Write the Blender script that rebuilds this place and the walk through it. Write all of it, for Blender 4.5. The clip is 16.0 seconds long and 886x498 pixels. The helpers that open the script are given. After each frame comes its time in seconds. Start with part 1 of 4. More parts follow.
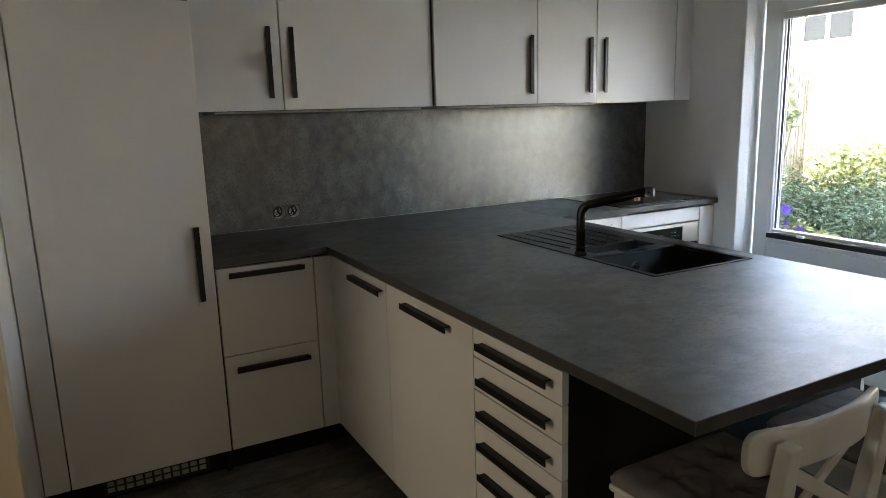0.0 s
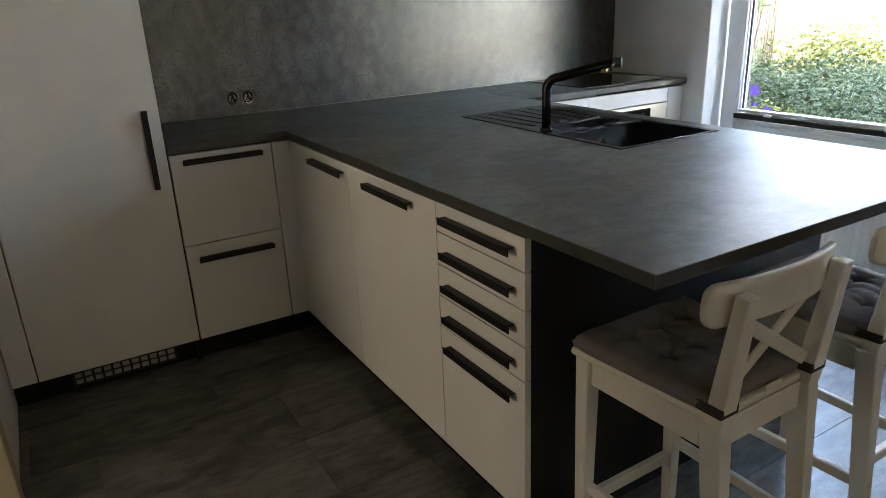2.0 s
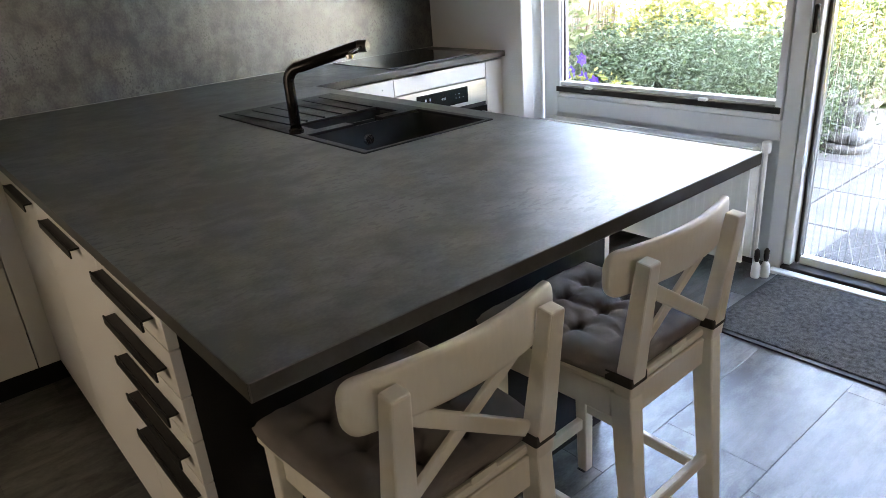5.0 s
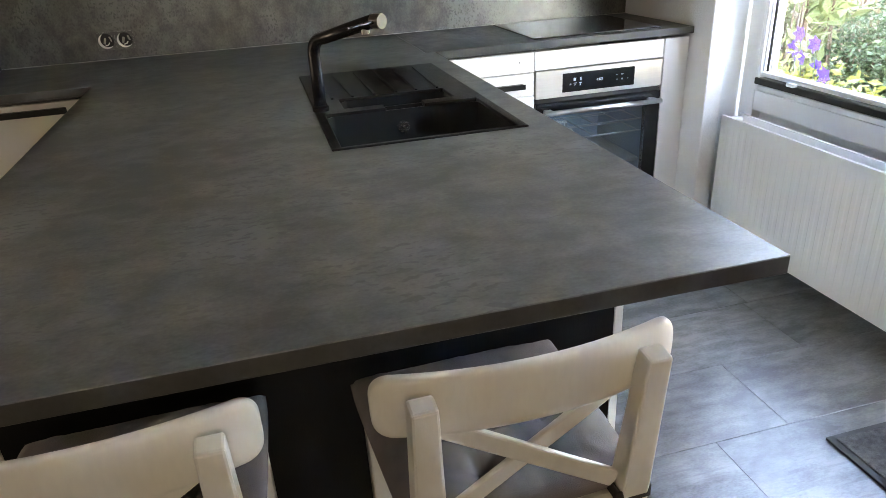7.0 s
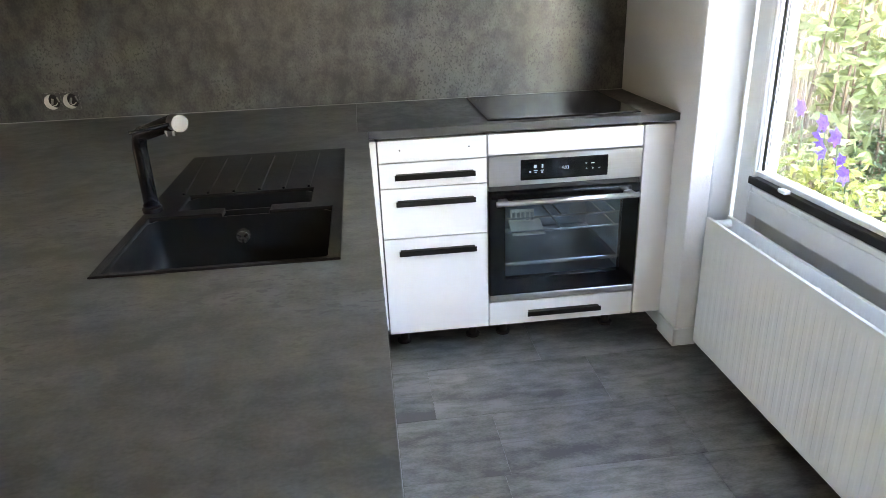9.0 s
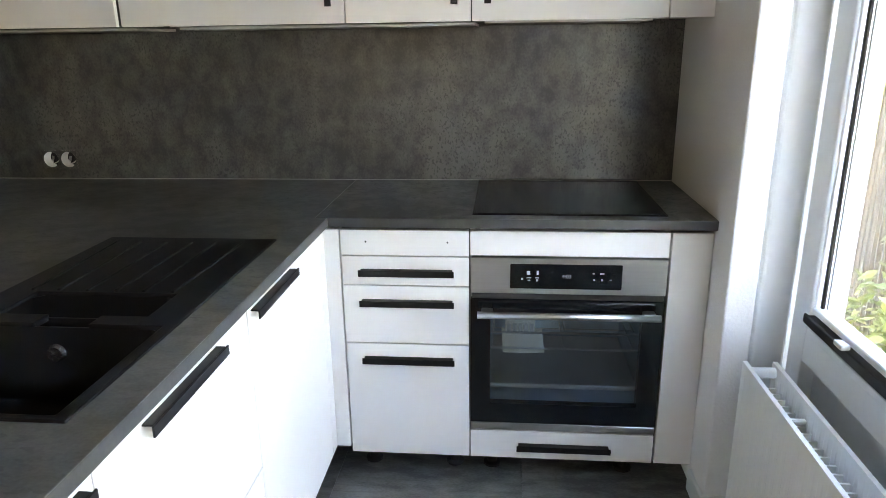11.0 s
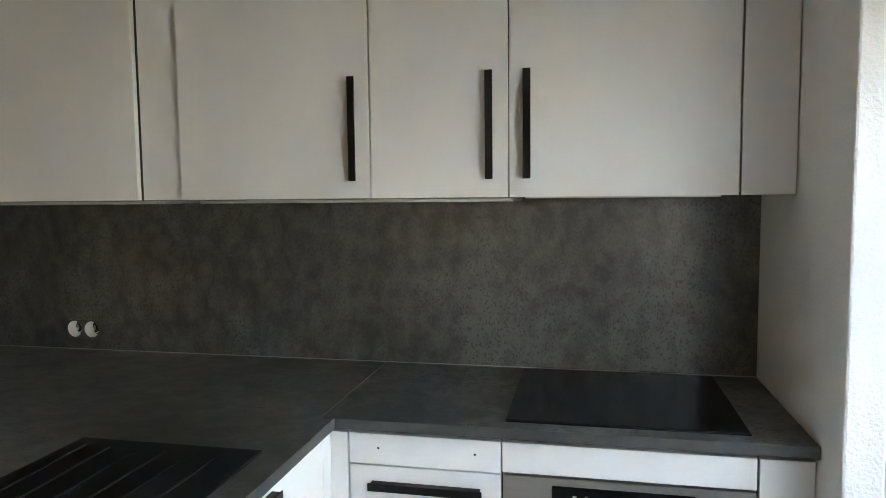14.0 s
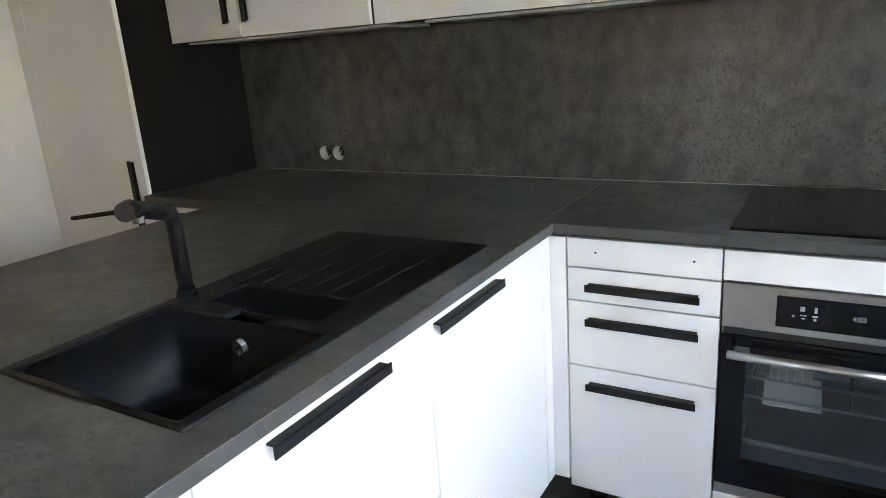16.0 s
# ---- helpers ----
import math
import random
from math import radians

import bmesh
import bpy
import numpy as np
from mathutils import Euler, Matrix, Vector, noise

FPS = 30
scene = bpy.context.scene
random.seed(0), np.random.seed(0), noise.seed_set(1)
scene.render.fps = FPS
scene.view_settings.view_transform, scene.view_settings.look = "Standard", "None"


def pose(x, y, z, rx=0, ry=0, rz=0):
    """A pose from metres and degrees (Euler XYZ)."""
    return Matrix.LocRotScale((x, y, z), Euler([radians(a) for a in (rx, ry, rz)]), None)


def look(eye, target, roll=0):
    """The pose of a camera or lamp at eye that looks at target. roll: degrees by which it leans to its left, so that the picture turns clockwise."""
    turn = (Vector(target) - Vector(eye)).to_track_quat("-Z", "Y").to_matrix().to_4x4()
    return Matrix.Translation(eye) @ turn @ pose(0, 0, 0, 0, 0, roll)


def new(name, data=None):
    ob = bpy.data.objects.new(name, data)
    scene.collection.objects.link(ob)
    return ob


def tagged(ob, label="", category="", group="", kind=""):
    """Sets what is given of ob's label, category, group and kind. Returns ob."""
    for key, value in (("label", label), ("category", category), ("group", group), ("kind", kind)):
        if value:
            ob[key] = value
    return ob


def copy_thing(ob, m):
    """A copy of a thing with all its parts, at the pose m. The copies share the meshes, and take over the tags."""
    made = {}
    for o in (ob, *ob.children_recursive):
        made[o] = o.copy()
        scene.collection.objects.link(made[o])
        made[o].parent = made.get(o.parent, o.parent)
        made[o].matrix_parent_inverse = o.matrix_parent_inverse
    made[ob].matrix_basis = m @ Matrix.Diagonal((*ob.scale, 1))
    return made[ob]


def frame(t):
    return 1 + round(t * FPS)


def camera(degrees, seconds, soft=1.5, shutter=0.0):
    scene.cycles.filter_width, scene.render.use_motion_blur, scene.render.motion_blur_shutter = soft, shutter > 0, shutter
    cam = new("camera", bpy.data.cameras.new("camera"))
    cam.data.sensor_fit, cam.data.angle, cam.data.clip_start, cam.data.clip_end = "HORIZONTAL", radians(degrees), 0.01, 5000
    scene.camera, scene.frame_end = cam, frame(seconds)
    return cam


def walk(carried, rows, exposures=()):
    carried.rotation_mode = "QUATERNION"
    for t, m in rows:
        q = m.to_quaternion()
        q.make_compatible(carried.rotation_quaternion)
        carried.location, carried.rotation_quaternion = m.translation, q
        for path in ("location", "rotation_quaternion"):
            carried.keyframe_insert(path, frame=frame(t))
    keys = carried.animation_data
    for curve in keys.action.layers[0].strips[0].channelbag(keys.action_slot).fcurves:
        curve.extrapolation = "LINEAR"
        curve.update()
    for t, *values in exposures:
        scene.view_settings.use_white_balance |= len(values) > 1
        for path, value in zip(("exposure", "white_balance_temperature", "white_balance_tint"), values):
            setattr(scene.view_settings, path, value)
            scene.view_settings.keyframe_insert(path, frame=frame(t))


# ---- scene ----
cam = camera(66.2, 16.0, soft=0.6)

PATH = [
    (0, (-0.901, -3.339, 1.459), (0.027, -1.612, 1.063), -1.7),
    (0.5, (-0.901, -3.337, 1.461), (0.041, -1.624, 1.037), -1.3),
    (1, (-0.896, -3.341, 1.443), (0.047, -1.635, 0.995), -0.9),
    (1.5, (-0.888, -3.333, 1.409), (0.063, -1.68, 0.807), -1.5),
    (2, (-0.868, -3.325, 1.373), (0.087, -1.703, 0.695), -2.5),
    (2.5, (-0.846, -3.328, 1.367), (0.17, -1.772, 0.628), -2.2),
    (3, (-0.851, -3.347, 1.37), (0.174, -1.813, 0.598), -2.3),
    (3.5, (-0.816, -3.339, 1.357), (0.204, -1.831, 0.529), -2.9),
    (4, (-0.718, -3.319, 1.348), (0.456, -1.937, 0.504), -0.6),
    (4.5, (-0.482, -3.274, 1.344), (0.697, -1.853, 0.575), -3.6),
    (4.7, (-0.382, -3.265, 1.354), (0.799, -1.84, 0.595), -4.1),
    (7, (0.575, -3.278, 1.356), (1.013, -1.523, 0.502), -3.3),
    (7.5, (0.769, -3.331, 1.402), (1.035, -1.512, 0.614), -0.1),
    (8, (0.934, -3.244, 1.392), (1.142, -1.41, 0.621), -1.9),
    (8.2, (1.006, -3.193, 1.415), (1.259, -1.351, 0.677), -0.9),
    (10.5, (1.636, -2.718, 1.419), (1.584, -0.864, 0.669), -3.9),
    (11, (1.79, -2.587, 1.426), (1.613, -0.682, 0.843), -0.8),
    (11.5, (1.826, -2.465, 1.477), (1.645, -0.534, 0.989), -1.2),
    (12, (1.843, -2.316, 1.522), (1.727, -0.323, 1.398), -1.3),
    (12.5, (1.895, -2.258, 1.536), (1.702, -0.267, 1.519), -2.1),
    (13, (1.882, -2.254, 1.533), (1.644, -0.269, 1.585), 0.1),
    (13.5, (1.88, -2.257, 1.55), (1.617, -0.276, 1.626), -0.1),
    (14, (1.891, -2.246, 1.497), (1.48, -0.296, 1.335), -0.6),
    (14.5, (1.885, -2.254, 1.454), (1.092, -0.439, 1.174), -2.3),
    (15, (1.907, -2.277, 1.415), (0.974, -0.543, 1.061), -1.9),
    (15.5, (1.927, -2.273, 1.395), (0.964, -0.579, 0.946), -2.9),
    (16, (1.921, -2.301, 1.392), (0.926, -0.66, 0.828), -4.1),
]
EXPOSURES = [(t, e + 0.80, k, g) for t, e, k, g in (
    (0, 4.35, 7700, 13), (2.5, 4.65, 7700, 12), (3.5, 4.8, 7800, 12), (4.7, 4.95, 8000, 16), (7, 5.55, 8300, 15), (8.2, 5.62, 8300, 15),
    (10.5, 5.05, 8400, 14), (11.5, 5.0, 8300, 13), (12.5, 4.6, 8300, 10), (13.5, 4.6, 8300, 10), (14.5, 4.8, 8100, 12), (16, 4.95, 8200, 13))]
walk(cam, [(t, look(eye, target, roll)) for t, eye, target, roll in PATH], EXPOSURES)

# world and lights
world = bpy.data.worlds.new("world")
scene.world = world
world.use_nodes = True
wn = world.node_tree.nodes
sky = wn.new("ShaderNodeTexSky")
sky.sky_type = "NISHITA"
sky.sun_disc = False
SUN_ELEV, SUN_AZ = radians(57), radians(255)
sky.sun_elevation, sky.sun_rotation = SUN_ELEV, SUN_AZ
wn["Background"].inputs["Strength"].default_value = 0.15
world.node_tree.links.new(sky.outputs[0], wn["Background"].inputs["Color"])
sun = new("sun", bpy.data.lights.new("sun", "SUN"))
sun.data.energy, sun.data.angle, sun.data.color = 2.6, radians(0.6), (1.0, 0.93, 0.82)
sun.matrix_world = look((-3.9, -1.05, 6.2), (0, 0, 0))
# added soft fill from behind the camera, for faces turned south
front = new("living_fill_light", bpy.data.lights.new("living_fill_light", "AREA"))
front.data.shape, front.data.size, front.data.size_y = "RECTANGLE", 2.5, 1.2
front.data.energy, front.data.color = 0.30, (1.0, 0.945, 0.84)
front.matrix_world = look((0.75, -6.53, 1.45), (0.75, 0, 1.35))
# added fill through the doorway, lights the west fronts of the peninsula
hall = new("hall_fill_light", bpy.data.lights.new("hall_fill_light", "AREA"))
hall.data.shape, hall.data.size, hall.data.size_y = "RECTANGLE", 0.98, 1.08
hall.data.energy, hall.data.color = 0.38, (1.0, 0.925, 0.80)
hall.matrix_world = look((-2.93, -1.75, 0.95), (0, -1.75, 0.9))


# ---- materials ----
def mat(name, color, rough=0.5, metal=0.0, var=0.12, scale=4.0, fine=90.0, bump=0.05, stretch=(1, 1, 1), coat=0.0, spec=0.5):
    m = bpy.data.materials.new(name)
    m.use_nodes = True
    n, l = m.node_tree.nodes, m.node_tree.links
    b = n["Principled BSDF"]
    b.inputs["Roughness"].default_value, b.inputs["Metallic"].default_value = rough, metal
    b.inputs["Specular IOR Level"].default_value, b.inputs["Coat Weight"].default_value = spec, coat
    tc, mp = n.new("ShaderNodeTexCoord"), n.new("ShaderNodeMapping")
    mp.inputs["Scale"].default_value = stretch
    l.new(tc.outputs["Object"], mp.inputs["Vector"])
    n1, n2 = n.new("ShaderNodeTexNoise"), n.new("ShaderNodeTexNoise")
    n1.inputs["Scale"].default_value, n1.inputs["Detail"].default_value = scale, 5
    n2.inputs["Scale"].default_value, n2.inputs["Detail"].default_value = fine, 3
    for x in (n1, n2):
        l.new(mp.outputs[0], x.inputs["Vector"])
    add = n.new("ShaderNodeMath")
    add.operation = "ADD"
    half = n.new("ShaderNodeMath")
    half.operation, half.inputs[1].default_value = "MULTIPLY", 0.5
    l.new(n2.outputs[0], half.inputs[0])
    l.new(n1.outputs[0], add.inputs[0])
    l.new(half.outputs[0], add.inputs[1])
    rp = n.new("ShaderNodeMapRange")
    rp.inputs["From Min"].default_value, rp.inputs["From Max"].default_value = 0.5, 1.0
    l.new(add.outputs[0], rp.inputs["Value"])
    mix = n.new("ShaderNodeMix")
    mix.data_type = "RGBA"
    mix.inputs["A"].default_value = (*[c * (1 - var) for c in color], 1)
    mix.inputs["B"].default_value = (*[min(1, c * (1 + var)) for c in color], 1)
    l.new(rp.outputs[0], mix.inputs["Factor"])
    l.new(mix.outputs["Result"], b.inputs["Base Color"])
    rr = n.new("ShaderNodeMapRange")
    rr.inputs["To Min"].default_value, rr.inputs["To Max"].default_value = max(0.02, rough - 0.06), min(1, rough + 0.06)
    l.new(n1.outputs[0], rr.inputs["Value"])
    l.new(rr.outputs[0], b.inputs["Roughness"])
    if bump:
        bp = n.new("ShaderNodeBump")
        bp.inputs["Strength"].default_value, bp.inputs["Distance"].default_value = bump, 0.004
        l.new(n2.outputs[0], bp.inputs["Height"])
        l.new(bp.outputs[0], b.inputs["Normal"])
    return m


def concrete(name, dark, light, rough, stretch=(1, 1, 1), per_object=0.0, spec=0.5, pits=0.6, streak=(20, 60, 20)):
    """Mottled cement look: cloudy patches, streaks and small dark pits."""
    m = bpy.data.materials.new(name)
    m.use_nodes = True
    n, l = m.node_tree.nodes, m.node_tree.links
    b = n["Principled BSDF"]
    b.inputs["Specular IOR Level"].default_value = spec
    tc, mp = n.new("ShaderNodeTexCoord"), n.new("ShaderNodeMapping")
    mp.inputs["Scale"].default_value = stretch
    l.new(tc.outputs["Object"], mp.inputs["Vector"])
    src = mp.outputs[0]
    if per_object:
        info, off = n.new("ShaderNodeObjectInfo"), n.new("ShaderNodeVectorMath")
        off.operation, off.inputs[1].default_value = "MULTIPLY", (37, 53, 11)
        l.new(info.outputs["Random"], off.inputs[0])
        ad = n.new("ShaderNodeVectorMath")
        l.new(src, ad.inputs[0])
        l.new(off.outputs[0], ad.inputs[1])
        src = ad.outputs[0]
    big, mid, grain, pit = (n.new("ShaderNodeTexNoise") for _ in range(4))
    for x, sc, de, di in ((big, 2.6, 6, 0.6), (mid, 15, 9, 0.3), (grain, 140, 3, 0), (pit, 62, 7, 0.3)):
        x.inputs["Scale"].default_value, x.inputs["Detail"].default_value, x.inputs["Distortion"].default_value = sc, de, di
        l.new(src, x.inputs["Vector"])

    def math_node(op, a, c):
        x = n.new("ShaderNodeMath")
        x.operation = op
        for i, v in enumerate((a, c)):
            if isinstance(v, float):
                x.inputs[i].default_value = v
            else:
                l.new(v, x.inputs[i])
        return x.outputs[0]
    s1 = math_node("MULTIPLY", big.outputs[0], 0.44)
    s2 = math_node("MULTIPLY", mid.outputs[0], 0.38)
    s3 = math_node("MULTIPLY", grain.outputs[0], 0.18)
    tot = math_node("ADD", math_node("ADD", s1, s2), s3)
    rp = n.new("ShaderNodeMapRange")
    rp.inputs["From Min"].default_value, rp.inputs["From Max"].default_value = 0.42, 0.59
    l.new(tot, rp.inputs["Value"])
    mix = n.new("ShaderNodeMix")
    mix.data_type = "RGBA"
    mix.inputs["A"].default_value, mix.inputs["B"].default_value = (*dark, 1), (*light, 1)
    l.new(rp.outputs[0], mix.inputs["Factor"])
    smap = n.new("ShaderNodeMapping")
    smap.inputs["Scale"].default_value = streak
    l.new(src, smap.inputs["Vector"])
    l.new(smap.outputs[0], pit.inputs["Vector"])
    pit.inputs["Scale"].default_value = 1.0
    clus = n.new("ShaderNodeMapRange")
    clus.inputs["From Min"].default_value, clus.inputs["From Max"].default_value = 0.40, 0.58
    l.new(big.outputs[0], clus.inputs["Value"])
    pr = n.new("ShaderNodeMapRange")
    pr.inputs["From Min"].default_value, pr.inputs["From Max"].default_value = 0.555, 0.605
    pr.inputs["To Min"].default_value, pr.inputs["To Max"].default_value = 0.0, pits
    l.new(pit.outputs[0], pr.inputs["Value"])
    m2 = n.new("ShaderNodeMix")
    m2.data_type = "RGBA"
    l.new(math_node("MULTIPLY", pr.outputs[0], clus.outputs[0]), m2.inputs["Factor"])
    l.new(mix.outputs["Result"], m2.inputs["A"])
    m2.inputs["B"].default_value = (*[c * 0.6 for c in dark], 1)
    l.new(m2.outputs["Result"], b.inputs["Base Color"])
    rr = n.new("ShaderNodeMapRange")
    rr.inputs["To Min"].default_value, rr.inputs["To Max"].default_value = rough - 0.025, rough + 0.025
    l.new(tot, rr.inputs["Value"])
    l.new(rr.outputs[0], b.inputs["Roughness"])
    bp = n.new("ShaderNodeBump")
    bp.inputs["Strength"].default_value, bp.inputs["Distance"].default_value = 0.05, 0.002
    l.new(grain.outputs[0], bp.inputs["Height"])
    l.new(bp.outputs[0], b.inputs["Normal"])
    return m


def glass(name, color=(1, 1, 1), rough=0.0):
    m = bpy.data.materials.new(name)
    m.use_nodes = True
    b = m.node_tree.nodes["Principled BSDF"]
    b.inputs["Base Color"].default_value = (*color, 1)
    b.inputs["Roughness"].default_value, b.inputs["Transmission Weight"].default_value = rough, 1.0
    b.inputs["IOR"].default_value = 1.45
    return m


def leafy(name, c1, c2, through_light=0.35):
    m = bpy.data.materials.new(name)
    m.use_nodes = True
    n, l = m.node_tree.nodes, m.node_tree.links
    b = n["Principled BSDF"]
    geo, mix = n.new("ShaderNodeNewGeometry"), n.new("ShaderNodeMix")
    mix.data_type = "RGBA"
    mix.inputs["A"].default_value, mix.inputs["B"].default_value = (*c1, 1), (*c2, 1)
    l.new(geo.outputs["Random Per Island"], mix.inputs["Factor"])
    l.new(mix.outputs["Result"], b.inputs["Base Color"])
    b.inputs["Roughness"].default_value = 0.5
    tr, ms = n.new("ShaderNodeBsdfTranslucent"), n.new("ShaderNodeMixShader")
    l.new(mix.outputs["Result"], tr.inputs["Color"])
    ms.inputs[0].default_value = through_light
    l.new(b.outputs[0], ms.inputs[1])
    l.new(tr.outputs[0], ms.inputs[2])
    l.new(ms.outputs[0], n["Material Output"].inputs["Surface"])
    return m


WHITE = mat("white_lacquer", (0.72, 0.705, 0.675), 0.38, var=0.02, scale=2, fine=300, bump=0.015)
# cabinet bodies: the shade inside the front gaps is put into this colour
GAPSHADE = mat("gap_shaded_carcass", (0.07, 0.068, 0.064), 0.6, var=0.05)
# white melamine, greyed so that gaps in front of it look shaded
CARCASS = mat("shade_grey_melamine", (0.36, 0.355, 0.34), 0.5, var=0.02)
TOP = concrete("slate_laminate", (0.031, 0.032, 0.031), (0.121, 0.124, 0.117), 0.47, (1.0, 1.3, 1), pits=0.60, spec=0.85, streak=(38, 62, 38))
TOP.node_tree.nodes["Principled BSDF"].inputs["IOR"].default_value = 1.68
SPLASH = concrete("concrete_laminate", (0.0085, 0.009, 0.0085), (0.100, 0.102, 0.093), 0.36, (1.1, 1, 0.85), pits=0.75, spec=0.75, streak=(120, 120, 105))
SPLASH.node_tree.nodes["Principled BSDF"].inputs["IOR"].default_value = 1.65
# same laminate with turned grain; its stronger sheen is painted as lighter colour
TOP2 = concrete("slate_laminate_cross_sheen", (0.042, 0.041, 0.040), (0.165, 0.160, 0.152), 0.49, (1.3, 1.0, 1), pits=0.60, spec=0.85, streak=(38, 62, 38))
# same laminate as the top, darkened for the shade on its edges
EDGE = mat("shaded_edge_laminate", (0.052, 0.052, 0.049), 0.5, var=0.22, scale=14, fine=120, bump=0.02)
SEALANT = mat("grey_sealant", (0.42, 0.42, 0.40), 0.5)
TILE = concrete("vinyl_stone_tile", (0.046, 0.045, 0.042), (0.168, 0.163, 0.154), 0.34, (0.7, 1.6, 1), per_object=1.0, pits=0.30, spec=0.65, streak=(9, 40, 9))
JOINT = mat("dark_joint", (0.055, 0.053, 0.05), 0.8)
BLACK = mat("black_powder_coat", (0.007, 0.007, 0.0075), 0.42, var=0.1, bump=0.03, spec=0.3)
PANEL = mat("black_brown_board", (0.006, 0.0058, 0.0058), 0.5, spec=0.22, var=0.25, scale=6, stretch=(4, 4, 0.4))
SINK = mat("black_granite_composite", (0.005, 0.006, 0.0075), 0.46, spec=0.27, var=0.3, scale=30, fine=500, bump=0.12)
STEEL = mat("brushed_steel", (0.55, 0.54, 0.52), 0.3, 1.0, var=0.06, scale=5, fine=60, stretch=(1, 1, 30), bump=0.02)
CHROME = mat("chrome", (0.8, 0.8, 0.8), 0.08, 1.0, var=0.02, bump=0)
GUNMETAL = mat("gunmetal_coating", (0.016, 0.016, 0.017), 0.26, 0.5, var=0.1, bump=0.02)
CAPMETAL = mat("dark_brushed_cap", (0.10, 0.10, 0.098), 0.38, 1.0, var=0.1, bump=0.02)
OVERFLOW = mat("satin_chrome", (0.66, 0.66, 0.66), 0.22, 0.9, var=0.1)
BLACKGLASS = mat("black_ceramic_glass", (0.006, 0.007, 0.0075), 0.10, var=0.05, bump=0, spec=0.30)
PLASTER = mat("rough_white_plaster", (0.78, 0.77, 0.75), 0.85, var=0.04, scale=3, fine=120, bump=0.5)
WALLSMOOTH = mat("white_wall_paint", (0.74, 0.73, 0.70), 0.8, var=0.03, scale=2, fine=160, bump=0.12)
# for unseen walls: dark and warm to weaken and tint their bounce
WALLDIM = mat("bounce_dimming_wall", (0.44, 0.40, 0.345), 0.85, var=0.05, scale=2, fine=160, bump=0.12)
# white ceiling, with part of its shade put into a greyer base
CEILING = mat("shade_grey_ceiling", (0.60, 0.585, 0.56), 0.85, var=0.03, bump=0.1)
FRAMEWHITE = mat("window_frame_paint", (0.72, 0.74, 0.74), 0.35, var=0.03, scale=3, bump=0.02)
RADWHITE = mat("radiator_enamel", (0.80, 0.80, 0.77), 0.3, var=0.02, bump=0)
PLASTIC = mat("pale_plastic", (0.66, 0.63, 0.58), 0.5, var=0.05, bump=0)
RUBBER = mat("black_rubber", (0.015, 0.015, 0.016), 0.6, bump=0.05)
CLEAR = glass("window_glass")
OVENGLASS = glass("tinted_oven_glass", (0.66, 0.78, 0.88))
OVENGLASS.node_tree.nodes["Principled BSDF"].inputs["IOR"].default_value = 1.6
STOOLWHITE = mat("white_stained_wood", (0.77, 0.735, 0.655), 0.40, var=0.05, scale=10, fine=120, stretch=(1, 1, 0.3), bump=0.04)
FABRIC = mat("grey_cotton", (0.185, 0.165, 0.160), 0.9, var=0.18, scale=14, fine=700, bump=0.35)
STRAP = mat("dark_strap", (0.035, 0.032, 0.03), 0.8, fine=500, bump=0.2)
PAPER = mat("paper", (0.75, 0.72, 0.62), 0.8, var=0.06)
# oven cavity: pale blue-grey stands in for reflections on the door glass
ENAMEL = mat("reflection_blue_enamel", (0.36, 0.43, 0.50), 0.35, var=0.15)
MATFIBRE = mat("doormat_fibre", (0.045, 0.043, 0.042), 0.95, var=0.95, scale=60, fine=300, bump=0.9)
BEIGE = mat("beige_painted_wood", (0.55, 0.47, 0.33), 0.5, var=0.05, stretch=(3, 3, 0.3))
SOIL = mat("garden_soil", (0.10, 0.085, 0.06), 0.95, var=0.4, scale=6, fine=60, bump=0.6)
PAVER = concrete("concrete_paver", (0.085, 0.080, 0.072), (0.15, 0.14, 0.125), 0.85, per_object=1.0, pits=0.2)
STONE = mat("weathered_grey_stone", (0.105, 0.102, 0.10), 0.9, var=0.3, scale=9, fine=80, bump=0.4)
BARK = mat("bark", (0.16, 0.11, 0.07), 0.95, var=0.4, scale=12, stretch=(3, 3, 0.5), bump=0.7)
REED = mat("weathered_reed", (0.34, 0.27, 0.19), 0.85, var=0.35, scale=9, stretch=(6, 6, 0.5), bump=0.4)
FENCEWOOD = mat("pale_weathered_board", (0.50, 0.46, 0.40), 0.8, var=0.15, scale=6, stretch=(4, 4, 0.4), bump=0.2)
BRICK = mat("pale_brick", (0.36, 0.30, 0.26), 0.9, var=0.2, scale=20, bump=0.3)
RENDERWHITE = mat("white_cladding", (0.78, 0.78, 0.76), 0.7, var=0.04)
ROOF = mat("roof_felt", (0.09, 0.09, 0.09), 0.9, var=0.2)
DARKPANE = mat("dark_window_pane", (0.012, 0.014, 0.016), 0.3, var=0.2, bump=0, spec=0.15)
LEAF = leafy("hedge_leaf", (0.060, 0.092, 0.042), (0.14, 0.185, 0.085))
LEAFGOLD = leafy("yellow_green_leaf", (0.16, 0.19, 0.04), (0.32, 0.29, 0.07))
LEAFPALE = leafy("pale_round_leaf", (0.17, 0.21, 0.08), (0.34, 0.36, 0.17))
PETAL = leafy("violet_petal", (0.085, 0.035, 0.32), (0.14, 0.055, 0.42), 0.2)
DISPLAY = bpy.data.materials.new("oven_symbols")
DISPLAY.use_nodes = True
DISPLAY.node_tree.nodes["Principled BSDF"].inputs["Base Color"].default_value = (0.3, 0.31, 0.33, 1)
DISPLAY.node_tree.nodes["Principled BSDF"].inputs["Emission Color"].default_value = (0.7, 0.8, 0.9, 1)
DISPLAY.node_tree.nodes["Principled BSDF"].inputs["Emission Strength"].default_value = 0.0025


